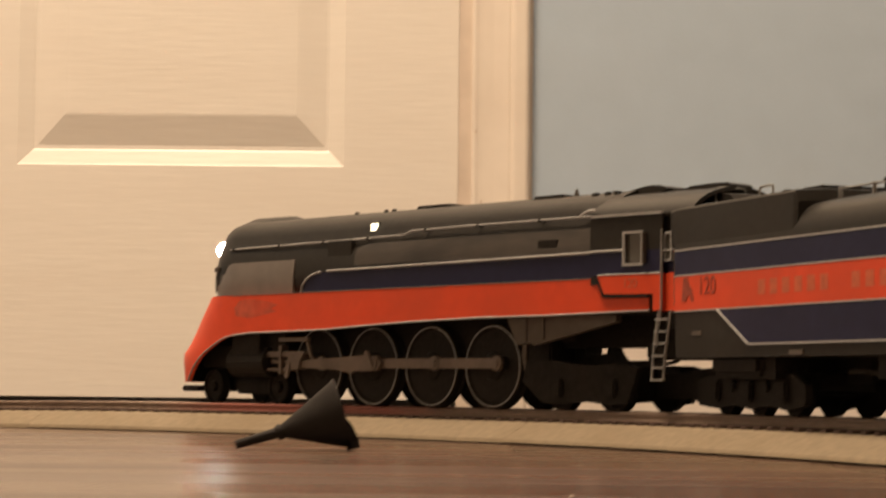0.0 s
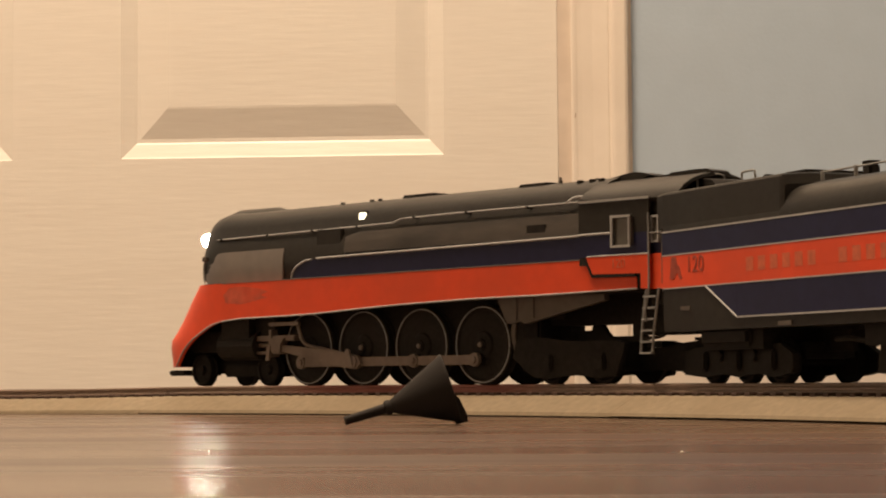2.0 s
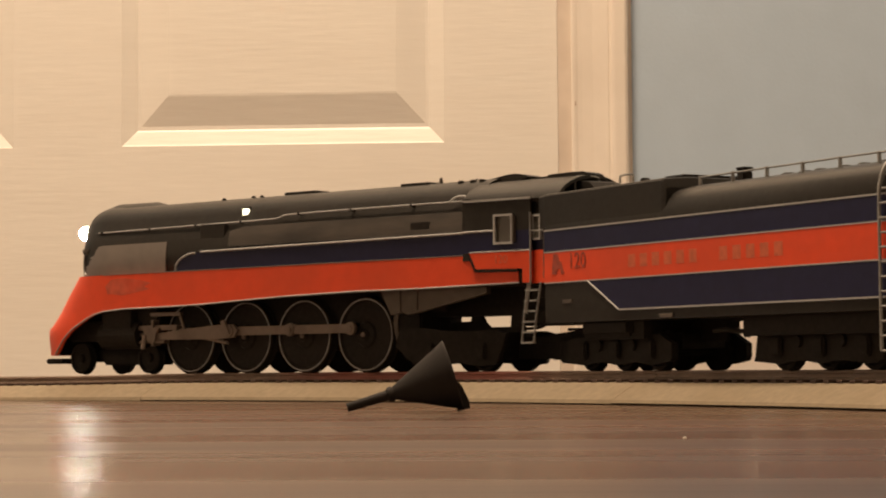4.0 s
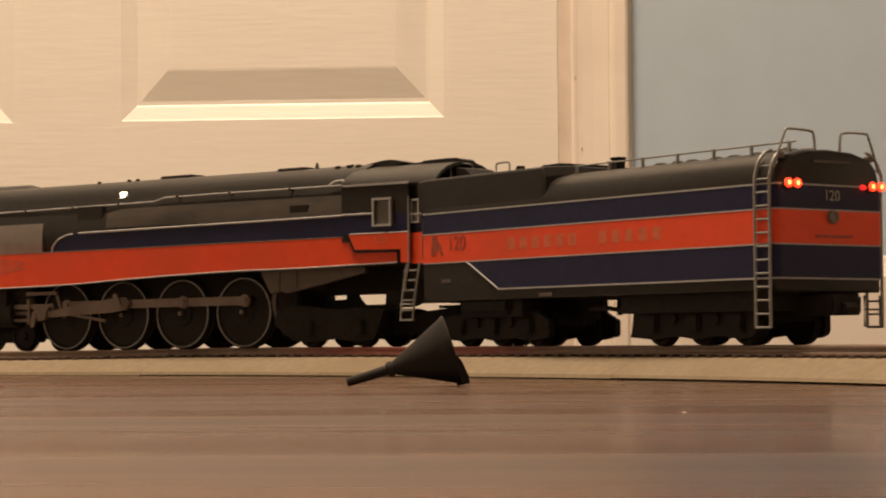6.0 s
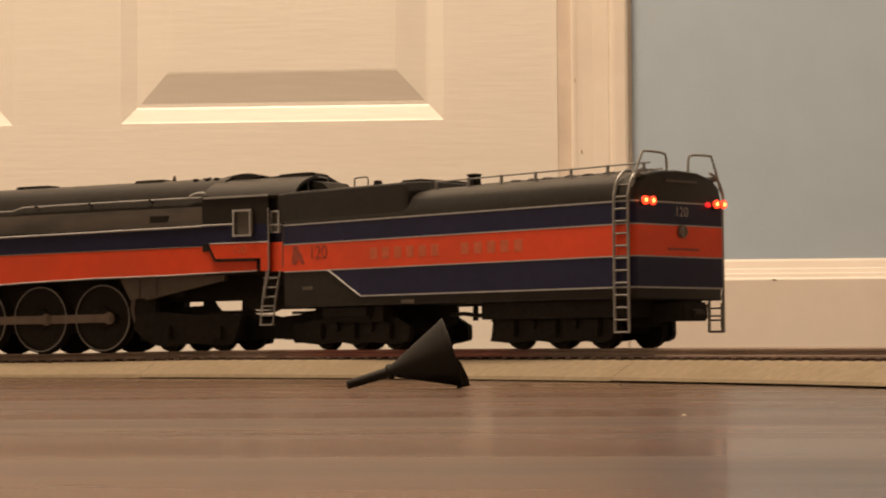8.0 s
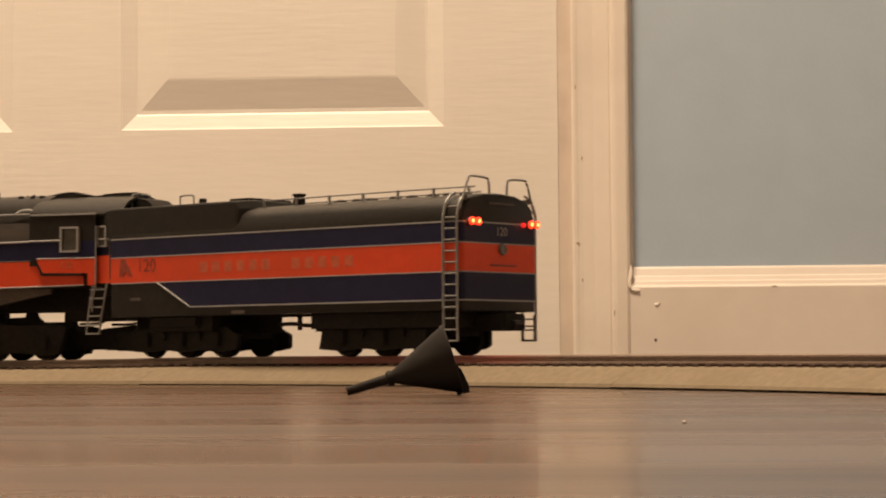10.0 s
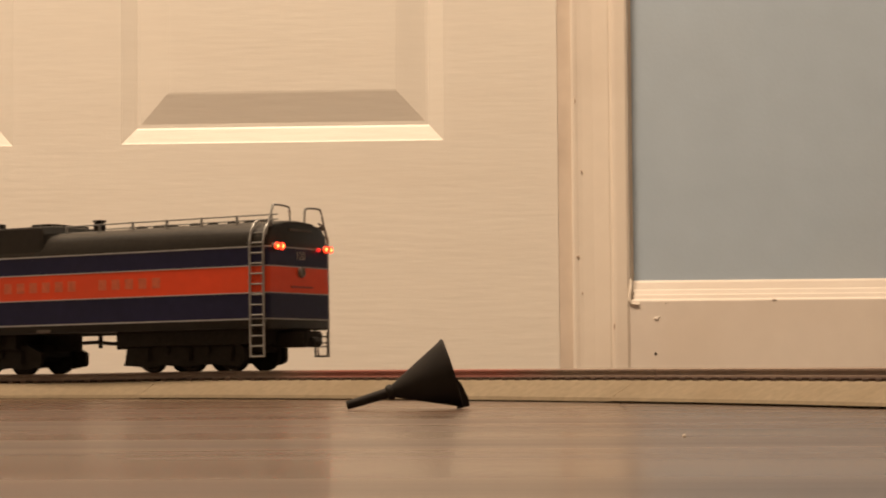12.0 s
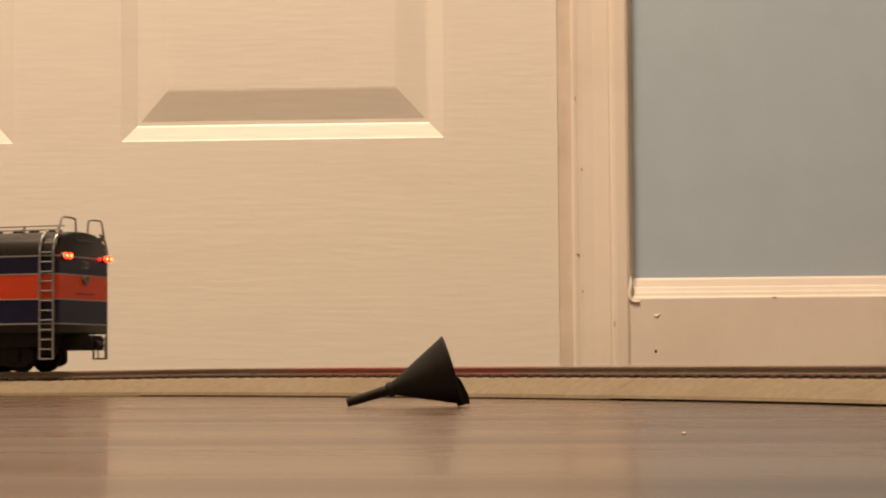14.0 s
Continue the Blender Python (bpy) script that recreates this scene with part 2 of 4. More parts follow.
wall_piece("wall_behind_door", D0 - 0.018, D1 + 0.018, 0, 2.06, 0.12, 0.16, PLAIN_WALL, "plain wall closing the doorway")

floor = tagged(part("floor", block(bmesh.new(), -2.7, 2.1, -4.1, 0.11, -0.05, -0.009), FLOOR_WOOD), "brown wood-grain laminate floor with a soft shine", "", "", "structure")
floor.matrix_world = WALL


def floor_planks():
    rnd = random.Random(4)
    board, gap, shapes = 0.187, 0.0003, {}
    for row in range(23):
        y1 = 0.105 - row * board
        x = -2.69 - rnd.random() * 0.9
        while x < 2.09:
            length = 1.22
            a, b = max(x, -2.69), min(x + length, 2.09)
            key = round(b - a, 3)
            if b - a > 0.05:
                if key not in shapes:
                    bm = block(bmesh.new(), -(b - a) / 2 + gap / 2, (b - a) / 2 - gap / 2, -board / 2 + gap / 2, board / 2 - gap / 2, -0.0085, 0)
                    me = bpy.data.meshes.new("plank")
                    bm.to_mesh(me)
                    bm.free()
                    me.materials.append(FLOOR_WOOD)
                    shapes[key] = me
                ob = new("plank", shapes[key])
                ob.parent = floor
                ob.location = ((a + b) / 2, y1 - board / 2, 0)
            x += length


def door():
    """A moulded six-panel door: the slab with sunk frames and raised fields in one skin."""
    leaf = tagged(new("door_1"), "closed cream-white six-panel door with moulded wood grain", "", "", "structure")
    leaf.matrix_world = WALL
    cols = [(-0.715, -0.409), (-0.3046, 0.0016)]
    rows = [(0.2285, 0.80), (0.955, 1.53), (1.655, 1.90)]
    xs = [D0 + 0.003] + [v for c in cols for v in c] + [D1 - 0.0003]
    zs = [0.012] + [v for r in rows for v in r] + [DOOR_TOP - 0.004]
    face = 0.004
    bm = bmesh.new()
    grid = {(i, j): bm.verts.new((x, face, z)) for i, x in enumerate(xs) for j, z in enumerate(zs)}
    panels = []
    for i in range(len(xs) - 1):
        for j in range(len(zs) - 1):
            q = [grid[i, j], grid[i + 1, j], grid[i + 1, j + 1], grid[i, j + 1]]
            if i % 2 == 1 and j % 2 == 1:
                panels.append(q)
            else:
                bm.faces.new(q)
    # the slab's edges and back
    back = [bm.verts.new((x, face + 0.035, z)) for x, z in ((xs[0], zs[0]), (xs[-1], zs[0]), (xs[-1], zs[-1]), (xs[0], zs[-1]))]
    bm.faces.new(back[::-1])
    for q, a, b in (([grid[i, 0] for i in range(len(xs))], 0, 1), ([grid[len(xs) - 1, j] for j in range(len(zs))], 1, 2), ([grid[i, len(zs) - 1] for i in reversed(range(len(xs)))], 2, 3), ([grid[0, j] for j in reversed(range(len(zs)))], 3, 0)):
        bm.faces.new([*q, back[b], back[a]])
    # sunk moulding: down, groove, up to the raised field
    for q in panels:
        ring = q
        c = [v.co.copy() for v in q]
        for inset, sunk in ((0.0012, 0.0006), (0.0138, 0.0049), (0.0155, 0.0058), (0.0192, 0.0058), (0.0210, 0.0054), (0.0470, 0.0002), (0.0490, 0.0)):
            new_ring = []
            for k, v in enumerate(c):
                sx = 1 if k in (0, 3) else -1
                sz = 1 if k in (0, 1) else -1
                new_ring.append(bm.verts.new((v.x + sx * inset * 0.93, face + sunk, v.z + sz * inset)))
            for k in range(4):
                bm.faces.new((ring[k], ring[(k + 1) % 4], new_ring[(k + 1) % 4], new_ring[k]))
            ring = new_ring
        bm.faces.new(ring)
    part("door_slab", bm, DOOR_PAINT, leaf)
    # jamb with its stop, both sides and head; the sides carry painted-in shade
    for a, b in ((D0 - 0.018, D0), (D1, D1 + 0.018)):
        part("jamb", block(bmesh.new(), a, b, 0.0026, 0.11, 0, DOOR_TOP), SHADED_JAMB_PAINT, leaf)
    part("jamb_head", block(bmesh.new(), D0 - 0.018, D1 + 0.018, 0.0005, 0.11, DOOR_TOP, DOOR_TOP + 0.018), TRIM_PAINT, leaf)


def casing():
    """Colonial casing: thin at the opening, a long cove, a bead and a thick back band."""
    prof = [(0.0, 0.0024), (0.0, -0.0075), (0.002, -0.0095), (0.0045, -0.0095), (0.006, -0.0089), (0.010, -0.0088), (0.020, -0.0098), (0.030, -0.0122), (0.0345, -0.0135), (0.0352, -0.0129), (0.0365, -0.0131), (0.0385, -0.0165), (0.041, -0.0172), (0.050, -0.0172), (0.0525, -0.0150), (0.0530, -0.0060), (0.0542, -0.0020), (0.0565, -0.0004)]
    prof = [(x, y * 0.78 if y < 0 else y) for x, y in prof]
    for name, x0, sgn in (("trim", D1 + 0.0125, 1), ("trim_far", D0 - 0.0125, -1)):
        bm = bmesh.new()
        lo = [bm.verts.new((x0 + sgn * x, y, 0.0)) for x, y in prof]
        hi = [bm.verts.new((x0 + sgn * x, y, DOOR_TOP + 0.06)) for x, y in prof]
        for i in range(len(prof) - 1):
            bm.faces.new((lo[i], lo[i + 1], hi[i + 1], hi[i]))
        bm.faces.new(lo)
        bm.faces.new(hi[::-1])
        ob = tagged(part(name, bm, TRIM_PAINT), "cream-white moulded door casing, worn at its edges", "", "", "structure")
        ob.matrix_world = WALL
        if sgn > 0:
            for k, (x, y, z, w, h) in enumerate(((0.1262, -0.0076, 0.117, 0.0022, 0.0011), (0.1303, -0.0074, 0.196, 0.0009, 0.0020), (0.1590, -0.0131, 0.052, 0.0008, 0.0036), (0.1248, -0.0076, 0.262, 0.0007, 0.0030), (0.1300, -0.0072, 0.083, 0.0008, 0.0014))):
                chip = bmesh.new()
                bmesh.ops.create_icosphere(chip, subdivisions=2, radius=1)
                for v in chip.verts:
                    r = 1 + 0.4 * noise.noise(v.co * 1.7 + Vector((k, 0, 0)))
                    v.co = Vector((x + v.co.x * w * 0.75 * r, y + v.co.y * 0.0006, z + v.co.z * h * 0.8 * r))
                part("worn_mark", chip, SCUFF, ob, "small brown scuff in the paint", smooth=True)
    ob = tagged(part("trim_head", block(bmesh.new(), D0 - 0.0125, D1 + 0.0125, -0.012, -0.001, DOOR_TOP + 0.0125, DOOR_TOP + 0.06), TRIM_PAINT), "cream-white moulded casing over the door", "", "", "structure")
    ob.matrix_world = WALL


def baseboard():
    prof = [(-0.0005, 0), (-0.0125, 0), (-0.0125, 0.0748), (-0.0121, 0.0758), (-0.0100, 0.0772), (-0.0088, 0.0806), (-0.0076, 0.0815), (-0.0060, 0.0852), (-0.0048, 0.0860), (-0.0026, 0.0925), (-0.0012, 0.0945), (-0.0005, 0.0945)]
    bm = bmesh.new()
    xs = [D1 + 0.0652, 0.60, 1.2, 2.0]
    rings = [[bm.verts.new((x, y, z)) for y, z in prof] for x in xs]
    for a, b in zip(rings, rings[1:]):
        for i in range(len(prof)):
            j = (i + 1) % len(prof)
            bm.faces.new((a[i], a[j], b[j], b[i]))
    bm.faces.new(rings[0])
    bm.faces.new(rings[-1][::-1])
    board = tagged(part("baseboard", bm, BASE_PAINT), "cream-white painted baseboard with a moulded cap and nail marks", "", "", "structure")
    board.matrix_world = WALL
    # lumps of paint: filled nail heads, a chip, caulk at the corner
    for x, z, r, sq in ((0.1976, 0.059, 0.0022, 0.7), (0.200, 0.0605, 0.0013, 0.5), (0.1966, 0.0266, 0.0010, 1.6), (0.3055, 0.0756, 0.0020, 0.35), (0.206, 0.0735, 0.0012, 0.4)):
        bm = bmesh.new()
        bmesh.ops.create_icosphere(bm, subdivisions=2, radius=r)
        for v in bm.verts:
            v.co = Vector((v.co.x * 1.2 + noise.noise(v.co * 900) * 0.0005, v.co.y * 0.4, v.co.z * sq)) + Vector((x, -0.0126, z))
        part("paint_lump", bm, BASE_PAINT if z != 0.0266 else DULL, board, smooth=True)
    bm = bmesh.new()
    tube(bm, smooth_path([(173.5, -9, 96), (174.5, -11.5, 88), (173.2, -12.8, 80), (175, -13, 73.2), (182, -12.8, 72.2)]), 1.6)
    part("caulk", bm, TRIM_PAINT, board, smooth=True)
    ob = tagged(part("baseboard_far", block(bmesh.new(), -2.6, D0 - 0.066, -0.0125, -0.0005, 0, 0.0945), BASE_PAINT), "cream-white painted baseboard", "", "", "structure")
    ob.matrix_world = WALL


door()
casing()
baseboard()

# The track ---------------------------------------------------------------
RAIL_Z = 15.3          # top of the rails over the floor, millimetres
S0, S1, STEP = -900, 1000, 2.0


def heading(s):
    s = s / 1000
    return 0.6841 - 1.1943 * s + 0.0816 * s ** 2 + 0.1575 * s ** 3 - 0.0416 * s ** 4


def centre_line():
    """Points of the track's centre line every STEP millimetres from S0 to S1."""
    def run(sign, count):
        x, y, out = -53.1, 1175.55, []
        for k in range(count):
            a = heading(sign * (k + 0.5) * STEP)
            x, y = x - sign * STEP * math.cos(a), y + sign * STEP * math.sin(a)
            out.append(Vector((x, y)))
        return out
    return run(-1, int(-S0 / STEP))[::-1] + [Vector((-53.1, 1175.55))] + run(1, int(S1 / STEP))


LINE_PTS = centre_line()


def at(s):
    """Point of the centre line s millimetres along."""
    f = min(max((s - S0) / STEP, 0), len(LINE_PTS) - 1.001)
    i = int(f)
    return LINE_PTS[i].lerp(LINE_PTS[i + 1], f - i)


def dip(s):
    """How far the track sags below its usual height, millimetres."""
    u = min(max((s - 60) / 170, 0), 1)
    return -1.4 * u * u * (3 - 2 * u)


def beside(s, v, z):
    """A point v millimetres to the left of the track (the inner side of the curve), s along, at height z."""
    a = heading(s)
    p = at(s)
    return (p.x - math.sin(a) * v, p.y - math.cos(a) * v, z + dip(s) * min(1, z / 9))


def ribbon(bm, profile, s0, s1, step):
    n = max(2, int(round((s1 - s0) / step)) + 1)
    return loft(bm, [[beside(s0 + (s1 - s0) * k / (n - 1), v, z) for v, z in profile] for k in range(n)])


def track_section(s0, s1, lip, label):
    sec = tagged(new("track_section"), label, "toy track", "curved track sections")
    bed = [(-43.5, lip), (-42.5, 2.4), (-30, 9.2), (-27, 10.1), (27, 10.1), (30, 9.2), (42.5, 2.4), (43.5, lip), (39, lip), (38, 0.0), (-38, 0.0), (-39, lip)]
    bm = bmesh.new()
    ribbon(bm, bed, s0 + 0.12, s1 - 0.12, 8)
    part("roadbed", bm, BALLAST, sec)
    for v in (-15.9, 0.0, 15.9):
        prof = [(v - 1.4, 11.3), (v + 1.4, 11.3), (v + 1.4, 11.9), (v + 0.55, 12.3), (v + 0.55, 13.6), (v + 1.25, 14.1), (v + 1.25, 14.9), (v + 0.8, 15.3), (v - 0.8, 15.3), (v - 1.25, 14.9), (v - 1.25, 14.1), (v - 0.55, 13.6), (v - 0.55, 12.3), (v - 1.4, 11.9)]
        bm = bmesh.new()
        ribbon(bm, prof, s0 + 0.2, s1 - 0.2, 10)
        part("rail", bm, RAIL, sec)
    k = int((s1 - s0) / 9.25)
    shape = None
    for i in range(k):
        s = s0 + (i + 0.5) * (s1 - s0) / k
        if shape is None:
            bm = mblock(-2.0, 2.0, -27.6, 27.6, 9.0, 11.4)
            top = [e for e in bm.edges if all(v.co.z > 0.011 for v in e.verts)]
            bmesh.ops.bevel(bm, geom=top, offset=0.0004, segments=1, affect="EDGES")
            shape = bpy.data.meshes.new("tie")
            bm.to_mesh(shape)
            bm.free()
            shape.materials.append(TIE)
        ob = new("tie", shape)
        ob.parent = sec
        p = at(s)
        ob.matrix_basis = pose(p.x * MM, p.y * MM, dip(s) * MM, 0, 0, 180 - math.degrees(heading(s)))
    return sec


JOINTS = [-880, -603, -244, 115, 474, 833, 990]
for a, b in zip(JOINTS, JOINTS[1:]):
    track_section(a, b, 1.0 if b < -200 else (0.7 if b < 200 else 0.3), "curved three-rail toy track section on tan plastic roadbed")

# The train: x forwards, y to its left, z up from the rails, millimetres -----
loco = tagged(new("steam_locomotive"), "black, blue and orange streamlined toy steam locomotive, headlight lit", "toy locomotive")
tender = tagged(new("tender"), "black, blue and orange toy tender with silver ladders and red lights", "toy tender")
DRIVER_X, DRIVER_R, CRANK = (277.5, 233.1, 188.7, 144.3), 19.8, 7.6
LEAD_X, TRAIL_X, SMALL_R = (372.5, 313.0), (98.0, 64.0), 9.0
TENDER_X, TENDER_R = (237.0, 209.0, 181.0, 89.0, 61.0, 33.0), 9.0


def boiler():
    half = [(0, 55), (25, 55), (27.2, 60), (27.6, 67), (26.6, 75), (24.4, 82), (22.6, 85.0), (21.6, 88), (18.8, 92.2), (14.5, 95.5), (8, 97.7), (0, 98.3)]
    ring = half + [(-y, z) for y, z in half[-2:0:-1]]

    def section(x):
        ky = max(0.05, 1 - (max(0, x - 336) / 37.8) ** 3.4) ** (1 / 2.6)
        top = 98.4 if x < 346 else 98.9 - 6.2 * max(0, (x - 346) / 27.2) ** 3.6
        return [(x, y * ky, z if z < 66 else 66 + (z - 66) * (top - 66) / 32.3) for y, z in ring]
    bm = loft(bmesh.new(), [section(x) for x in (62, 120, 180, 240, 300, 334, 343, 350, 356, 361, 365, 368, 370.4, 372.2, 373.2)])
    part("boiler", bm, BLACK, loco, "black streamlined boiler casing", smooth=True)
    # grey smokebox plates low on the nose
    lo = [(28.2, 56.6), (28.3, 62), (28.1, 68), (27.0, 74.6)]

    def plate(x, z, y, sgn):
        ky = max(0.05, 1 - (max(0, x - 335) / 40.2) ** 2.8) ** (1 / 2.4)
        return (x, sgn * y * ky, z - max(0, z - 68) / 6.6 * 3.6 * min(1, max(0, (x - 345) / 14)))
    for sgn in (1, -1):
        bm = bmesh.new()
        xs = [288, 300, 320, 335, 343, 349, 355, 360, 364, 367.5, 370.5, 373, 374.6]
        out = [[bm.verts.new(Vector(plate(x, z, y, sgn)) * MM) for y, z in lo] for x in xs]
        inn = [[bm.verts.new(Vector(plate(x, z, y - 1.2, sgn)) * MM) for y, z in lo] for x in xs]
        for g in (out, inn):
            for a, b in zip(g, g[1:]):
                for i in range(len(lo) - 1):
                    bm.faces.new((a[i], a[i + 1], b[i + 1], b[i]))
        for i in (0, len(lo) - 1):
            for k in range(len(xs) - 1):
                bm.faces.new((out[k][i], out[k + 1][i], inn[k + 1][i], inn[k][i]))
        for k in (0, len(xs) - 1):
            for i in range(len(lo) - 1):
                bm.faces.new((out[k][i], inn[k][i], inn[k][i + 1], out[k][i + 1]))
        part("smokebox_plate", bm, GREY, loco, "dull grey smokebox plate", smooth=True)
    # humps, stack, valves and pipes on the crown
    bm = bmesh.new()
    loft(bm, [[(x, y * w, 96 + h * (1 - (y / 9) ** 2)) for y in (-9, -6, -3, 0, 3, 6, 9)] + [(x, 9 * w, 94), (x, -9 * w, 94)] for x, w, h in ((314, 0.7, 2.2), (324, 1, 4.6), (356, 1, 5.0), (367, 0.8, 2.4))])
    part("stack_shroud", bm, BLACK, loco, smooth=True)
    bm = mblock(192, 216, -6, 6, 96.5, 99.6)
    part("sand_hatch", bm, BLACK, loco, bevel=0.0006)
    bm = mblock(108, 128, -9, 9, 96.2, 98.9)
    part("crown_hatch", bm, BLACK, loco, bevel=0.0006)
    for x, y, h in ((103, 5, 101.0), (97, -4, 98.9), (86, 0, 99.0), (78, 6, 98.8)):
        bm = bmesh.new()
        loft(bm, [[(x + r * math.cos(k * math.pi / 4), y + r * math.sin(k * math.pi / 4), z) for k in range(8)] for r, z in ((1.1, 96.5), (1.1, h - 1.4), (0.7, h - 1.2), (0.7, h))])
        part("safety_valve", bm, DULL, loco)
    for x in (232, 238.5, 262):
        part("crown_rivet", mblock(x - 1, x + 1, 6, 8, 96.6, 98.9), BLACK, loco, bevel=0.0003)
    # added bands between running board and handrail: boiler sheen put into their colour
    band = [(27.75, 69.8), (27.55, 71.5), (27.0, 75), (25.9, 79), (25.35, 80.6)]
    for sgn in (1, -1):
        bm = bmesh.new()
        rings = []
        for x, cut in ((69, 0.5), (72, 0.0), (120, 0.0), (180, 0.0), (228, 0.0), (238, 2.2)):
            ring = [(x, sgn * (y + 0.25), min(z, 80.6 - cut)) for y, z in band] + [(x, sgn * (y - 1.5), min(z, 80.6 - cut)) for y, z in band[::-1]]
            rings.append(ring)
        loft(bm, rings)
        part("lit_jacket_band", bm, LIT_JACKET, loco, "grey-brown band of light painted along the boiler side", smooth=True)
    # a dark smudge and a faint darker panel under the handrail, as raised blocks
    part("dark_jacket_patch", mblock(92, 105, 25.6, 27.7, 72.4, 76.4), UNDER, loco, bevel=0.0004)
    part("dark_jacket_patch", mblock(241, 262, 24.2, 26.6, 73, 83.2), BLACK, loco, bevel=0.0008)
    # handrail with its posts, lining along the running board
    rail = [(349, 24.8, 82.2), (300, 25.3, 82.6), (240, 25.4, 83.1), (203, 25.4, 83.5), (196, 25.2, 85.3), (160, 25.2, 85.7), (110, 25.2, 85.8), (66, 25.6, 85.8)]
    for sgn in (1, -1):
        part("handrail", tube(bmesh.new(), [(x, sgn * y, z) for x, y, z in rail], 0.48), LINE, loco, "pale thin handrail", smooth=True)
        for x in (345, 304, 266, 230, 186, 148, 106):
            z = 82.4 + (349 - x) / 146 * 1.1 if x > 200 else 85.6
            part("handrail_post", tube(bmesh.new(), [(x, sgn * 22.5, z - 0.4), (x, sgn * 26.2, z)], 0.75), BLACK, loco)
        part("roof_gutter", mblock(23.6, 66, sgn * 31.0, sgn * 32.3, 84.2, 85.3), LINE, loco)
        part("lining", tube(bmesh.new(), smooth_path([(277.4, sgn * 30.7, 57.5), (276.2, sgn * 30.7, 61), (272.6, sgn * 30.7, 64.2), (266, sgn * 30.6, 66.6), (261, sgn * 30.6, 67.1)]), 0.6), LINE, loco, smooth=True)
        part("lining", tube(bmesh.new(), [(256.5, sgn * 30.7, 67.5), (67, sgn * 30.7, 69.2)], 0.62), LINE, loco)
        bm = prism(bmesh.new(), [(67, 57.2), (277, 57.2), (275.8, 61), (272.4, 64), (266, 66.4), (256, 67.2), (67, 68.9)], sgn * 26, sgn * 30.5)
        part("blue_panel", bm, BLUE, loco, "dark blue running-board panel", bevel=0.0004)


def skirt_and_pilot():
    low = [(32, 43.5), (95, 42.4), (141, 42.2), (191, 41.0), (232, 39.4), (257, 38.2), (280, 37.7), (302, 37.4), (322, 37.2), (338, 36.0)]
    for sgn in (1, -1):
        bm = prism(bmesh.new(), low + [(338, 57.0), (64.5, 58.0), (59.4, 49.2), (32.4, 48.8)], sgn * 28.6, sgn * 31)
        part("skirt", bm, ORANGE, loco, "orange side skirt")
        part("skirt_lining", tube(bmesh.new(), [(x, sgn * 30.9, z - 0.1) for x, z in low], 0.45), LINE, loco, smooth=True)
        part("skirt_lining", tube(bmesh.new(), [(67, sgn * 30.9, 57.9), (338, sgn * 30.9, 57.0)], 0.28), DULL, loco)
        part("running_board", mblock(67, 338, sgn * 20, sgn * 30.2, 55.4, 57.0), BLACK, loco)
    # the pilot: a round nose sloping out and down, its lower edge arched over the leading wheels
    def reach(z):
        pts = ((6, 68.5), (14, 69.2), (22, 71), (26.5, 70.2), (29, 66.5), (36, 58.7), (47, 48.6), (57, 38.2), (60, 37))
        for (a, p), (b, q) in zip(pts, pts[1:]):
            if z <= b:
                return p + (q - p) * (z - a) / (b - a)
        return 36

    def soft(c):
        return math.copysign(abs(c) ** 0.78, c)

    def lowest(f):
        c = abs(math.cos(f))
        return 36.0 - 25.0 * min(1, (c / 0.66)) ** 1.3
    bm = bmesh.new()
    n, rows = 40, 18
    outer, inner = [], []
    for k in range(n + 1):
        f = -math.pi / 2 + math.pi * k / n
        zb = lowest(f)
        co, ci = [], []
        for j in range(rows + 1):
            z = zb + (57.0 - zb) * j / rows
            co.append(bm.verts.new(Vector((338 + reach(z) * soft(math.cos(f)), 31 * soft(math.sin(f)), z)) * MM))
            ci.append(bm.verts.new(Vector((338 + (reach(z) - 2) * soft(math.cos(f)), 29 * soft(math.sin(f)), z)) * MM))
        outer.append(co)
        inner.append(ci)
    for g in (outer, inner):
        for a, b in zip(g, g[1:]):
            for j in range(rows):
                bm.faces.new((a[j], b[j], b[j + 1], a[j + 1]))
    for j in (0, rows):
        for k in range(n):
            bm.faces.new((outer[k][j], outer[k + 1][j], inner[k + 1][j], inner[k][j]))
    for k in (0, n):
        for j in range(rows):
            bm.faces.new((outer[k][j], outer[k][j + 1], inner[k][j + 1], inner[k][j]))
    part("pilot", bm, ORANGE, loco, "orange rounded pilot", smooth=True)
    bm = bmesh.new()
    shell = [[bm.verts.new(Vector((338 + (reach(z) - 2.4) * soft(math.cos(f)), 28.6 * soft(math.sin(f)), z)) * MM) for z in [lowest(f) + 0.3 + (56.4 - lowest(f)) * j / 5 for j in range(6)]] for f in [-math.pi / 2 + math.pi * k / 24 for k in range(25)]]
    for a, b in zip(shell, shell[1:]):
        for j in range(5):
            bm.faces.new((a[j], b[j], b[j + 1], a[j + 1]))
    part("pilot_lining_shell", bm, UNDER, loco, smooth=True)
    part("pilot_frame", mblock(300, 350, -22.5, 22.5, 19, 54), UNDER, loco, bevel=0.001)
    part("pilot_frame", mblock(350.2, 382, -19, 19, 19, 31), UNDER, loco, bevel=0.001)
    edge = []
    for k in range(n + 1):
        f = -math.pi / 2 + math.pi * k / n
        z = lowest(f)
        edge.append((338 + reach(z) * soft(math.cos(f)), 30.9 * soft(math.sin(f)), z))
    for run in (edge[:10], edge[-10:]):
        part("pilot_lining", tube(bmesh.new(), run, 0.42), LINE, loco, smooth=True)
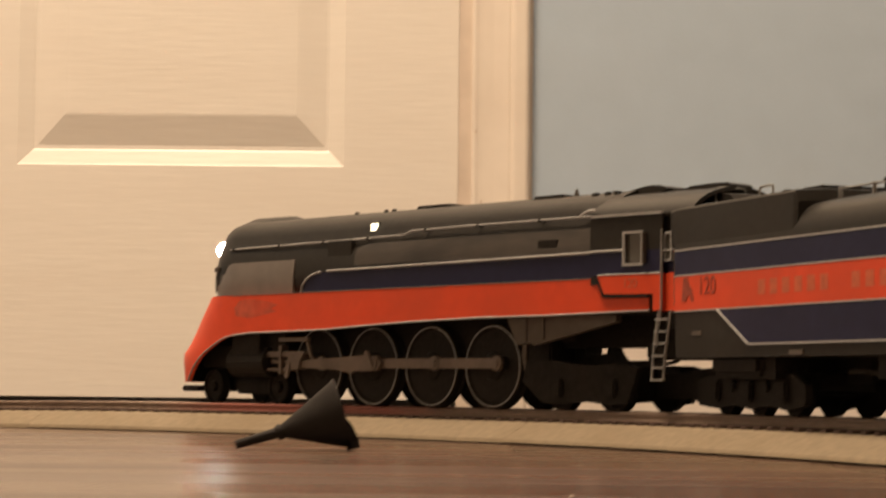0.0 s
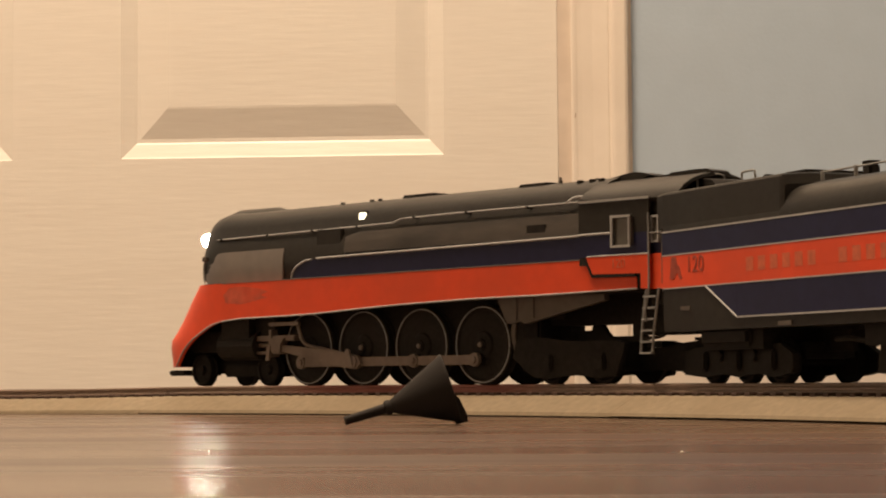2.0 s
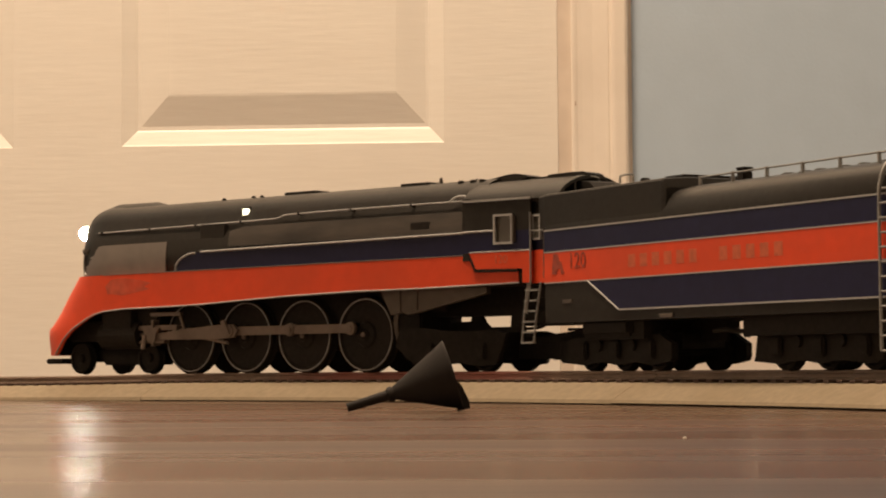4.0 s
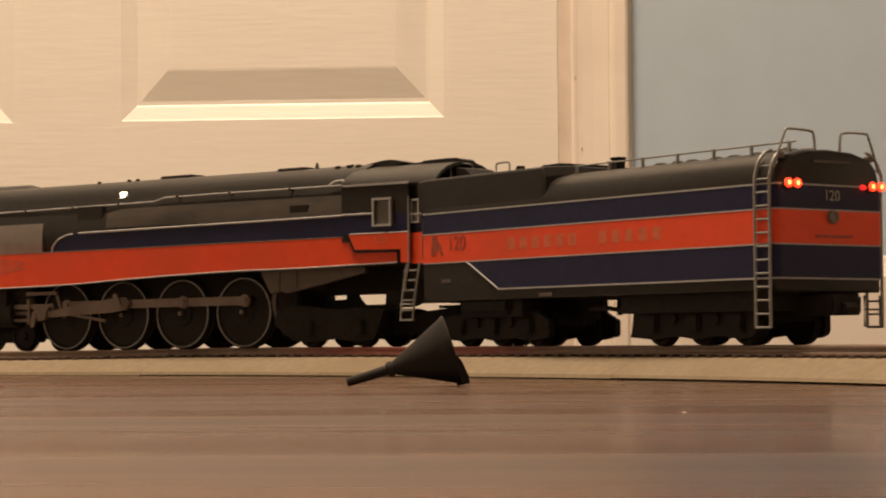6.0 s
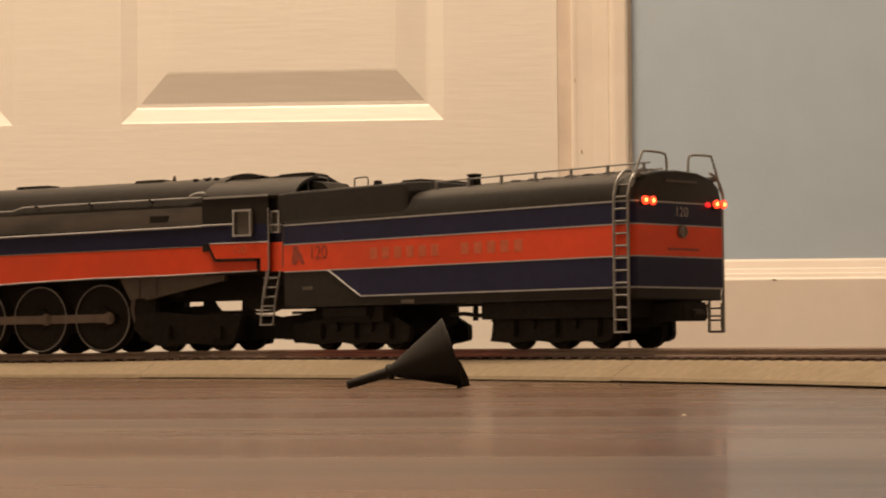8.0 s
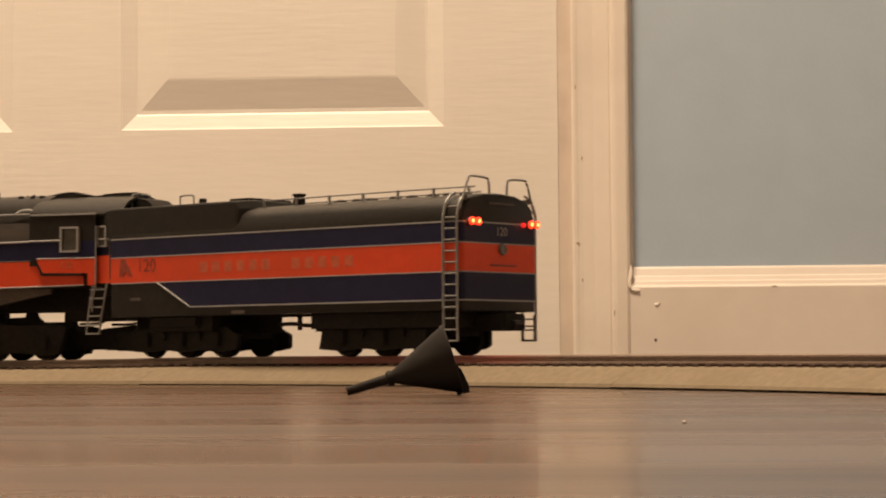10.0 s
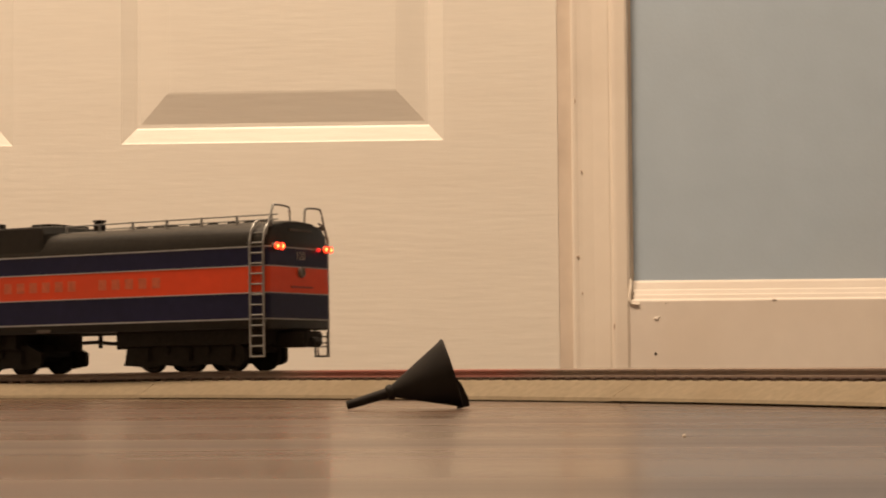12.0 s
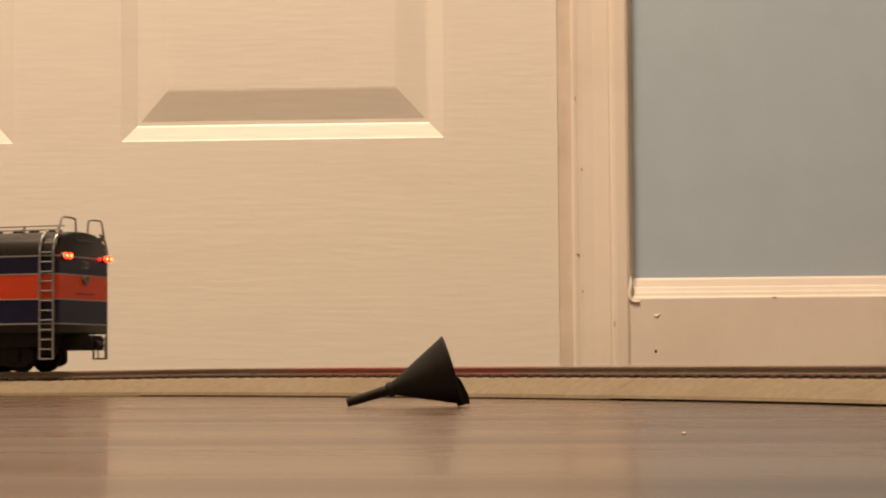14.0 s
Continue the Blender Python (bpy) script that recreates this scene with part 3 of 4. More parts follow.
    for sgn in (1, -1):
        pts = [(334, 46.0), (336, 50.5), (331, 54.2), (322, 55.0), (306, 53.4), (297, 51.4), (303, 49.6), (298, 48.0), (308, 46.6), (320, 45.0)]
        part("emblem", prism(bmesh.new(), pts, sgn * 30.6, sgn * 31.05), TEXT_WORN, loco, "faint worn greyish emblem shape")
    # deck on the pilot, buffer plate and front steps
    bm = bmesh.new()
    ring = [(338 + 36 * soft(math.cos(-math.pi / 2 + math.pi * k / 24)), 30 * soft(math.sin(-math.pi / 2 + math.pi * k / 24))) for k in range(25)]
    loft(bm, [[(x, y, z) for x, y in ring] for z in (55.5, 57.2)])
    part("front_deck", bm, BLACK, loco)
    part("footboard", mblock(394, 409.5, -14, 14, 6.0, 9.2), UNDER, loco, "small dark pilot footboard", bevel=0.0008)
    for y in (12, -12):
        part("grab_iron", tube(bmesh.new(), smooth_path([(358, y * 2.1, 57.5), (361, y * 2.1, 60), (361, y * 2.1, 69), (358, y * 2.1, 71.6)]), 0.5), WIRE, loco, smooth=True)
        part("flag_holder", mblock(357, 361.5, y * 2.1 - 1.4, y * 2.1 + 1.4, 70.5, 73.2), DULL, loco, bevel=0.0004)
    # headlamp
    bm = bmesh.new()
    loft(bm, [[(x, 3.0 + r * math.cos(k * math.pi / 8), 84.6 + r * math.sin(k * math.pi / 8)) for k in range(16)] for x, r in ((364, 4.6), (380.0, 4.6), (381.0, 4.2), (381.0, 3.8), (380.0, 3.6))])
    part("headlamp", bm, BLACK, loco, smooth=True)
    # lit lens as a glowing ball, enlarged to imitate the lamp's bloom
    bm = bmesh.new()
    bmesh.ops.create_uvsphere(bm, u_segments=16, v_segments=10, radius=0.0041, matrix=Matrix.Translation((0.3838, 0.0045, 0.0844)))
    part("headlamp_lens", bm, HEADLIGHT, loco, "lit white headlight lens", smooth=True)
    bm = mblock(228.0, 232.6, 20.2, 21.9, 86.6, 90.6)
    part("number_board", bm, BOARD, loco, "lit pale yellow number board", bevel=0.0003)
    part("number_board_hood", mblock(227.2, 233.4, 17.5, 20.6, 85.8, 91.4), BLACK, loco, bevel=0.0004)
    part("number_board", mblock(228.0, 232.6, -21.9, -20.2, 86.6, 90.6), BOARD, loco, "lit pale yellow number board", bevel=0.0003)
    part("number_board_hood", mblock(227.2, 233.4, -20.6, -17.5, 85.8, 91.4), BLACK, loco, bevel=0.0004)


def cab():
    arc = [(31.6, 84.4), (30.2, 86.8), (26.5, 90.0), (21, 92.8), (14, 95), (7, 96.3), (0, 96.8)]
    ring = arc + [(-y, z) for y, z in arc[-2::-1]]
    inner = [(y * 0.955, z - 1.6) for y, z in ring][::-1]
    bm = loft(bmesh.new(), [[(x, y, z) for y, z in ring + inner] for x in (7, 36, 67)])
    part("cab_roof", bm, BLACK, loco, "black rounded cab roof", smooth=True)
    bm = bmesh.new()
    prism(bm, [(61.5, 55), (67, 55), (67, 69)] + [(67, 86), (61.5, 86)], -31.4, 31.4)
    part("cab_front", bm, BLACK, loco)
    for sgn in (1, -1):
        a, b = sgn * 30.0, sgn * 31.6
        # side sheet round its window opening
        bm = prism(bmesh.new(), [(24, 77.2), (67, 77.2), (67, 85.4), (24, 85.4)], a, b)
        prism(bm, [(24, 69.2), (35.2, 69.2), (35.2, 77.2), (24, 77.2)], a, b)
        prism(bm, [(46.6, 69.2), (67, 69.2), (67, 77.2), (46.6, 77.2)], a, b)
        part("cab_side", bm, BLACK, loco)
        bm = prism(bmesh.new(), [(24, 58.9), (67, 58.9), (67, 69.2), (46.6, 69.2), (46.6, 63), (35.2, 63), (35.2, 69.2), (24, 69.2)], a, b)
        part("cab_blue_band", bm, BLUE, loco, "dark blue band under the cab window")
        bm = prism(bmesh.new(), [(24, 43.3), (29.0, 43.3), (29.0, 50.3), (58.4, 50.6), (62.3, 58.9), (24, 58.9)], a, sgn * 31.9)
        part("cab_orange_band", bm, ORANGE, loco, "orange band on the cab side")
        part("step_edge", prism(bmesh.new(), [(28.6, 43.2), (32.2, 43.2), (32.2, 50.3), (28.6, 50.3)], sgn * 28, sgn * 30.6), UNDER, loco)
        part("step_edge", prism(bmesh.new(), [(32.2, 48.9), (59, 49.4), (64.2, 58.9), (62.4, 58.9), (58.3, 50.8), (32.2, 50.3)], sgn * 30, sgn * 32.1), UNDER, loco, "black edge of the stepped cab apron")
        part("cab_lining", tube(bmesh.new(), [(24, sgn * 31.7, 59.1), (62, sgn * 31.7, 59.1)], 0.4), LINE, loco)
        part("cab_lining", tube(bmesh.new(), [(46.8, sgn * 31.7, 69.5), (67, sgn * 31.7, 69.4)], 0.55), LINE, loco)
        part("grab_rail", tube(bmesh.new(), smooth_path([(25.6, sgn * 32.4, 28), (25.4, sgn * 33, 33), (23.4, sgn * 33, 42), (23.0, sgn * 33, 50), (23.0, sgn * 33, 77.5)], 4), 0.55), WIRE, loco, "silver vertical grab rail", smooth=True)
        part("cab_window", mblock(35.6, 46.2, sgn * 29.6, sgn * 30.4, 63.4, 76.8), GLASS, loco, "dim cab window pane")
        bm = mblock(34.9, 36.0, sgn * 31.2, sgn * 32.3, 62.6, 77.5)
        for q in ((45.8, 46.9, 62.6, 77.5), (36.0, 45.8, 76.4, 77.5), (36.0, 45.8, 62.6, 63.7)):
            block(bm, q[0], q[1], sgn * 31.2, sgn * 32.3, q[2], q[3], u=MM)
        part("window_frame", bm, LINE, loco, "silver-grey window frame")
        part("wind_deflector", mblock(33.2, 34.2, sgn * 31.4, sgn * 33.6, 63.4, 76.4), DULL, loco)
    lettering("120", 0.0042, TEXT_PALE, loco, pose(0.0425, 0.03195, 0.0551, 90, 0, 180))
    # roof ventilators, tilted lid, whistle fittings
    bm = bmesh.new()
    prism(bm, [(50, 96.2), (71, 95.6), (71.6, 96.8), (70, 97.7), (58, 99.5), (53, 99.8), (49, 99.4), (44.2, 98.0), (44.6, 97.5)], -7, 7)
    part("roof_vent", bm, BLACK, loco, "black tilted cab roof hatch", bevel=0.0005)
    part("roof_vent", prism(bmesh.new(), [(7.6, 96), (41.4, 95.8), (41.4, 96.9), (32, 97.2), (31.2, 97.9), (18, 98.4), (10, 98.3), (7.6, 97.3)], -7, 7), BLACK, loco, bevel=0.0005)
    for x in (70, 76, 84):
        part("turret_fitting", mblock(x - 1.3, x + 1.3, 10, 13, 94.5, 97.8), BLACK, loco, bevel=0.0004)
    part("turret_pipe", tube(bmesh.new(), smooth_path([(64, 26, 86.2), (70, 25, 88.2), (76, 25, 88), (80, 25.4, 85.8)]), 0.7), LINE, loco, smooth=True)
    part("cab_floor", mblock(14, 67, -29, 29, 42, 44.5), UNDER, loco)
    part("backhead", mblock(56, 62, -24, 24, 44, 86), UNDER, loco)


def running_gear():
    part("frame", mblock(126, 340, -11, 11, 12, 55), UNDER, loco)
    part("frame", mblock(16, 126, -8, 8, 28.3, 54), UNDER, loco)
    part("ash_hopper", mblock(79, 108, -17, 17, 14, 20.4), UNDER, loco, bevel=0.001)
    part("ash_hopper", mblock(107, 124, -17, 17, 14, 31), UNDER, loco, bevel=0.001)
    part("rear_frame", mblock(14, 53, -11, 11, 22.8, 31), UNDER, loco, bevel=0.001)
    part("underbody", mblock(60, 330, -25, 25, 42, 55.4), UNDER, loco)
    part("splasher", mblock(120, 300, -13.2, 13.2, 20, 42), UNDER, loco)
    for sgn in (1, -1):
        bm = prism(bmesh.new(), [(127, 43), (119.5, 29.4), (111, 30.6), (108, 29.2), (103.5, 30), (56, 39), (56, 43)], sgn * 23, sgn * 26.5)
        part("ash_pan", bm, DULL, loco, "grey ash-pan plate under the firebox", bevel=0.0005)
        part("ash_pan_rib", mblock(112.5, 114, sgn * 26.3, sgn * 27.3, 31, 42), DULL, loco)
        part("ash_pan_rib", mblock(101, 102.5, sgn * 26.3, sgn * 27.3, 32, 42), DULL, loco)
        # cylinder block, guides and valve gear
        bm = bmesh.new()
        loft(bm, [[(x, sgn * 21 + 7.5 * math.cos(k * math.pi / 8), 22 + 8 * math.sin(k * math.pi / 8)) for k in range(16)] for x in (314, 316, 344, 346)])
        block(bm, 318, 342, sgn * 14, sgn * 27.5, 22, 42, u=MM)
        part("cylinder", bm, UNDER, loco)
        part("crosshead_guide", mblock(282, 315, sgn * 20.5, sgn * 25.2, 24.4, 27.4), ROD, loco, "worn metal crosshead guide bar", bevel=0.0004)
        part("crosshead_guide", mblock(292, 315, sgn * 20.5, sgn * 25.2, 17.2, 18.9), ROD, loco, "worn metal crosshead guide bar", bevel=0.0004)
        part("guide_yoke", mblock(300.5, 302.5, sgn * 20, sgn * 26, 15.6, 30.5), ROD, loco)
        part("valve_rod", mblock(280, 305, sgn * 22, sgn * 24.2, 32.6, 34.6), ROD, loco)
        part("reach_rod", tube(bmesh.new(), smooth_path([(280, sgn * 24, 32), (278.5, sgn * 24, 28.5), (276.5, sgn * 24, 24.5), (271, sgn * 24, 21.3), (256, sgn * 24, 18.8), (242, sgn * 24, 16.6)]), 1.0), ROD, loco, "bent valve-gear rod", smooth=True)
        part("brake_hanger", prism(bmesh.new(), [(121, 34), (124, 34), (125.5, 24), (123, 16), (121, 16), (122.5, 24)], sgn * 16, sgn * 18), DULL, loco)
        part("injector", mblock(86, 97, sgn * 18, sgn * 22, 31, 35), UNDER, loco, bevel=0.001)
        part("sand_pipe", tube(bmesh.new(), smooth_path([(20, sgn * 22, 42), (18, sgn * 23, 30), (24, sgn * 22, 22), (40, sgn * 20, 21)]), 0.8), UNDER, loco, smooth=True)
    # leading truck and trailing truck frames
    bm = mblock(300, 384, -10, 10, 7, 14)
    block(bm, 325, 357, -14, 14, 5, 12, u=MM)
    part("leading_truck", bm, UNDER, loco, bevel=0.001)
    for sgn in (1, -1):
        pts = [(48, 19), (54, 20.4), (66, 20.6), (76, 20.2), (88, 20.8), (102, 22.5), (118, 22), (121, 13), (108, 3.6), (99, 2.6), (88, 3.6), (80, 4.2), (73, 3.6), (64, 2.6), (54, 3.8), (50, 13)]
        part("trailing_truck_side", prism(bmesh.new(), pts, sgn * 18.4, sgn * 21.4), UNDER, loco, bevel=0.0006)
        for x in TRAIL_X:
            part("journal_box", mblock(x - 4, x + 4, sgn * 21, sgn * 23.4, 6, 14.5), UNDER, loco, bevel=0.001)
    part("trailing_truck_frame", prism(bmesh.new(), [(122, 6), (122, 28.6), (100.5, 28.6), (100, 25.4), (86.4, 25.8), (86, 28.6), (80, 28.6), (78, 25.3), (75, 22.6), (60.4, 22.6), (60, 28.6), (54.5, 28.6), (51.5, 17), (38, 17), (34, 18.4), (13.5, 20.4), (13.5, 6)], -1.5, 1.5), UNDER, loco)
    part("trailing_truck_frame", mblock(55, 122, -13, 13, 6, 19.6), UNDER, loco)
    part("drawbar", mblock(-14, 30, -6, 6, 5.5, 14.6), UNDER, loco)


def wheelset(name, r, parent, driven):
    """One axle with both wheels as its parts, at its own centre."""
    ob = part(name, turned(bmesh.new(), [(2.2, -15), (2.2, 15)], 12), UNDER, parent, smooth=True)
    n = 36 if driven else 24
    for sgn in (1, -1):
        y = sgn * 16
        if driven:
            prof = [(0.2, -2.6), (r - 0.2, -2.6), (r + 0.7, -2.4), (r + 0.7, -1.6), (r, -1.2), (r, 2.2), (r - 0.7, 2.6), (r - 2.4, 2.6), (r - 2.8, 2.0), (7.0, 1.8), (6.2, 2.8), (3.0, 3.2), (2.6, 4.0), (0.2, 4.2)]
        else:
            prof = [(0.2, -2.4), (r - 0.2, -2.4), (r + 0.6, -2.2), (r + 0.6, -1.5), (r, -1.1), (r, 2.2), (r - 0.4, 2.5), (r - 1.6, 2.5), (r - 2.0, 1.5), (3.0, 1.3), (2.6, 3.0), (0.2, 3.2)]
        bm = turned(bmesh.new(), [(a, y + sgn * b) for a, b in prof], n)
        if driven:
            turned(bm, [(3.2, y + sgn * 1), (3.2, y + sgn * 4.6), (0.2, y + sgn * 4.6)], 14, (0, 0, -CRANK))
        part("wheel", bm, UNDER, ob, smooth=True)
        if driven:
            q = y + sgn * 2.4
            bm = turned(bmesh.new(), [(r - 0.75, q), (r - 0.75, q + sgn * 0.5), (r - 1.35, q + sgn * 0.5), (r - 1.35, q)], 40, caps=False)
            part("rim", bm, RIM, ob, "thin bright metal wheel rim", smooth=True)
            part("axle_nut", turned(bmesh.new(), [(1.3, y + sgn * 4), (1.3, y + sgn * 5), (0.2, y + sgn * 5.2)], 10), ROD, ob)
    return ob


def side_rod(sgn):
    bm = bmesh.new()
    x0, x1 = DRIVER_X[3] - DRIVER_X[1], DRIVER_X[0] - DRIVER_X[1]
    a, b = sgn * 21.2, sgn * 23.0
    prism(bm, [(x0, -2.4), (x1, -2.4), (x1, 2.4), (x0, 2.4)], a, b)
    for x in DRIVER_X:
        turned(bm, [(3.1, a), (3.5, a + sgn * 0.3), (3.5, b + sgn * 0.5), (1.8, b + sgn * 0.6), (1.8, b + sgn * 1.4), (0.2, b + sgn * 1.5)], 16, (x - DRIVER_X[1], 0, 0))
    return part("side_rod", bm, ROD, loco, "worn brownish metal side rod")


MAIN_ROD = 62.0


def main_rod(sgn):
    """From the crank pin, its own origin, forwards to the crosshead."""
    a, b = sgn * 23.4, sgn * 25.0
    bm = prism(bmesh.new(), [(-3, -3.6), (9, -4.0), (MAIN_ROD, -1.7), (MAIN_ROD, 1.7), (9, 4.0), (-3, 3.6), (-6.2, 0)], a, b)
    turned(bm, [(3.4, b), (3.4, b + sgn * 0.8), (0.2, b + sgn * 1.0)], 16)
    ob = part("main_rod", bm, ROD, loco, "worn brownish metal main rod")
    part("eccentric_crank", prism(bmesh.new(), [(-1.6, -1.6), (1.8, -1.8), (5, 5.2), (3.6, 6.4), (1.8, 5.6)], sgn * 25.6, sgn * 26.8), ROD, ob)
    return ob


def crosshead(sgn):
    bm = prism(bmesh.new(), [(-7, 5.2), (6, 5.2), (6, 2.0), (3, -2.8), (-3, -2.8), (-4, 2)], sgn * 21.5, sgn * 26.6)
    ob = part("crosshead", bm, ROD, loco, "worn metal crosshead")
    part("piston_rod", tube(bmesh.new(), [(2, sgn * 23, 1.4), (24, sgn * 23, 1.4)], 1.2), ROD, ob)
    part("drop_link", prism(bmesh.new(), [(4, 1), (7, 1), (8.4, -7), (5.6, -7)], sgn * 25.8, sgn * 27), ROD, ob)
    return ob


boiler()
skirt_and_pilot()
cab()
running_gear()
DRIVERS = [wheelset("driving_wheelset", DRIVER_R, loco, True) for _ in DRIVER_X]
LEADERS = [wheelset("leading_wheelset", SMALL_R, loco, False) for _ in LEAD_X]
TRAILERS = [wheelset("trailing_wheelset", 9.0, loco, False) for _ in TRAIL_X]
SIDE_RODS, MAINS, CROSSES = [side_rod(s) for s in (1, -1)], [main_rod(s) for s in (1, -1)], [crosshead(s) for s in (1, -1)]

# The tender ---------------------------------------------------------------


def wrap(x1, z0, z1, out, thick=0.8, r=3.0, half=32.0):
    """A strip round both sides and the rear end, out millimetres proud of the tank."""
    def course(o):
        h, c = half + o, r
        pts = [(x1, h)]
        for k in range(7):
            a = math.pi / 2 + math.pi / 2 * k / 6
            pts.append((c + (c + o) * math.cos(a), (half - c) + (c + o) * math.sin(a)))
        pts += [(x, -y) for x, y in pts[::-1]]
        return pts
    bm = bmesh.new()
    a, b = course(out), course(out - thick)
    rings = [[(p[0], p[1], z0), (p[0], p[1], z1), (q[0], q[1], z1), (q[0], q[1], z0)] for p, q in zip(a, b)]
    return loft(bm, rings)


def tank():
    def outline(x, body):
        return [(x, y, z) for y, z in body]
    side = [(31.6, 23.0), (31.9, 30), (31.9, 68.5), (31.6, 71.5), (30.2, 75.6), (27.6, 78.2), (24, 80.2), (15, 82.4), (0, 83.2)]
    ring = side + [(-y, z) for y, z in side[-2::-1]]
    bm = bmesh.new()
    loft(bm, [[(x, y * ky, 23.0 + (z - 23.0) * kz) for y, z in ring] for x, ky, kz in ((0.15, 0.90, 0.985), (0.9, 0.955, 0.993), (2.0, 0.985, 0.998), (3.4, 1, 1), (80, 1, 1), (256, 1, 1))])
    part("tank", bm, BLACK, tender, "black tender body with a rounded top", smooth=True)
    # oil bunker with leaning sides and a sloped rear end
    a = [(31.6, 69.5), (31.6, 84.4), (31.0, 85.3), (30, 85.6), (17, 86.6), (-17, 86.6), (-30, 85.6), (-31.0, 85.3), (-31.6, 84.4), (-31.6, 69.5)]
    rings = [[(x, y * ky, 69.5 + (z - 69.5) * kz) for y, z in a] for x, ky, kz in ((155.2, 0.985, 0.72), (157, 1.0, 0.97), (158, 1.004, 1.0), (256, 1.004, 1.0), (262, 0.99, 0.97))]
    part("bunker", loft(bmesh.new(), rings), BLACK, tender, "black oil bunker with upright sides")
    part("bunker_lip", mblock(160, 176, -18, 18, 86.6, 88.0), BLACK, tender, bevel=0.0006)
    part("bunker_hatch", prism(bmesh.new(), [(245.5, 86), (246.5, 88.6), (251, 91.8), (259, 93.2), (264, 93.4), (264, 86)], -9, 9), UNDER, tender, bevel=0.001)
    part("bunker_knob", mblock(186, 189, -8, -5, 87.6, 90), BLACK, tender, bevel=0.0005)
    part("bunker_knob", mblock(206, 209.5, 4, 8, 87.6, 90.4), BLACK, tender, bevel=0.0005)
    part("deck_hoop", tube(bmesh.new(), smooth_path([(220, 12, 86), (220, 12, 91), (218.5, 12, 92.2), (210.5, 12, 92.2), (209, 12, 91), (209, 12, 86)], 5), 0.5), WIRE, tender, smooth=True)
    part("deck_hoop", tube(bmesh.new(), smooth_path([(262, 10, 87), (262, 10, 93.5), (262, 8, 95.5), (262, -2, 95.5), (262, -4, 93.5), (262, -4, 87)], 5), 0.5), WIRE, tender, smooth=True)
    # colours
    part("upper_blue_band", wrap(256, 57.2, 67.3, 0.25), BLUE, tender, "dark blue upper band")
    part("orange_band", wrap(256, 42.4, 57.0, 0.3), ORANGE, tender, "orange band round sides and rear")
    part("lower_blue_band", wrap(192, 28.2, 42.2, 0.25), BLUE, tender, "dark blue lower band")
    for sgn in (1, -1):
        part("lower_blue_band", prism(bmesh.new(), [(192.05, 28.2), (218, 42.2), (192.05, 42.2)], sgn * 31.3, sgn * 32.25), BLUE, tender, "dark blue lower band")
        part("lining", tube(bmesh.new(), [(192, sgn * 32.3, 28.0), (218.4, sgn * 32.3, 42.3)], 0.42), LINE, tender)
    for z, x1, w in ((67.6, 256, 0.75), (57.1, 256, 0.6), (42.3, 256, 0.6), (28.0, 192, 0.75)):
        part("lining", wrap(x1, z - w / 2, z + w / 2, 0.45), LINE, tender, "thin grey-white lining")
    # vestibule ahead of the bunker, with its small window
    bm = mblock(256, 274, -29.5, 29.5, 68, 84)
    part("vestibule", bm, BLACK, tender, bevel=0.0008)
    part("vestibule_blue_band", mblock(256, 274, -30, 30, 59, 68), BLUE, tender)
    part("vestibule_orange_band", mblock(256, 274.3, -30.6, 30.6, 43, 59), ORANGE, tender)
    part("vestibule_floor", mblock(246, 276, -27, 27, 36, 43), UNDER, tender)
    for sgn in (1, -1):
        bm = mblock(261.3, 262.2, sgn * 29.8, sgn * 31.4, 64, 76.4)
        for q in ((268.3, 269.2, 64, 76.4), (262.2, 268.3, 75.5, 76.4), (262.2, 268.3, 64, 64.9)):
            block(bm, q[0], q[1], sgn * 29.8, sgn * 31.4, q[2], q[3], u=MM)
        part("small_window_frame", bm, LINE, tender, "thin grey window frame")
        part("small_window", mblock(262.2, 268.3, sgn * 29.4, sgn * 30.2, 64.9, 75.5), GLASS, tender)
        part("grab_rail", tube(bmesh.new(), [(258.2, sgn * 31.2, 45), (258.2, sgn * 31.2, 74)], 0.3), DARK_WIRE, tender)
        part("grab_bracket", tube(bmesh.new(), [(275.5, sgn * 32.8, 68.6), (258, sgn * 30.6, 68.3)], 0.5), WIRE, tender)
        # leaning steps under the vestibule
        for xa, xb in ((259, 264.6), (270.8, 275.6)):
            part("step_rail", tube(bmesh.new(), [(xa, sgn * 32.5, 43), (xa + (xb - xa) * 0.7, sgn * 33.2, 24), (xb, sgn * 33.2, 13.8)], 0.6, 6), WIRE, tender)
        for k in range(6):
            z = 13.9 + k * 5.1
            f = min(1, (43 - z) / 29)
            part("step", mblock(259.2 + 5.2 * f, 271 + 4.6 * f, sgn * 32.2, sgn * 34.0, z - 0.45, z + 0.45), WIRE, tender)


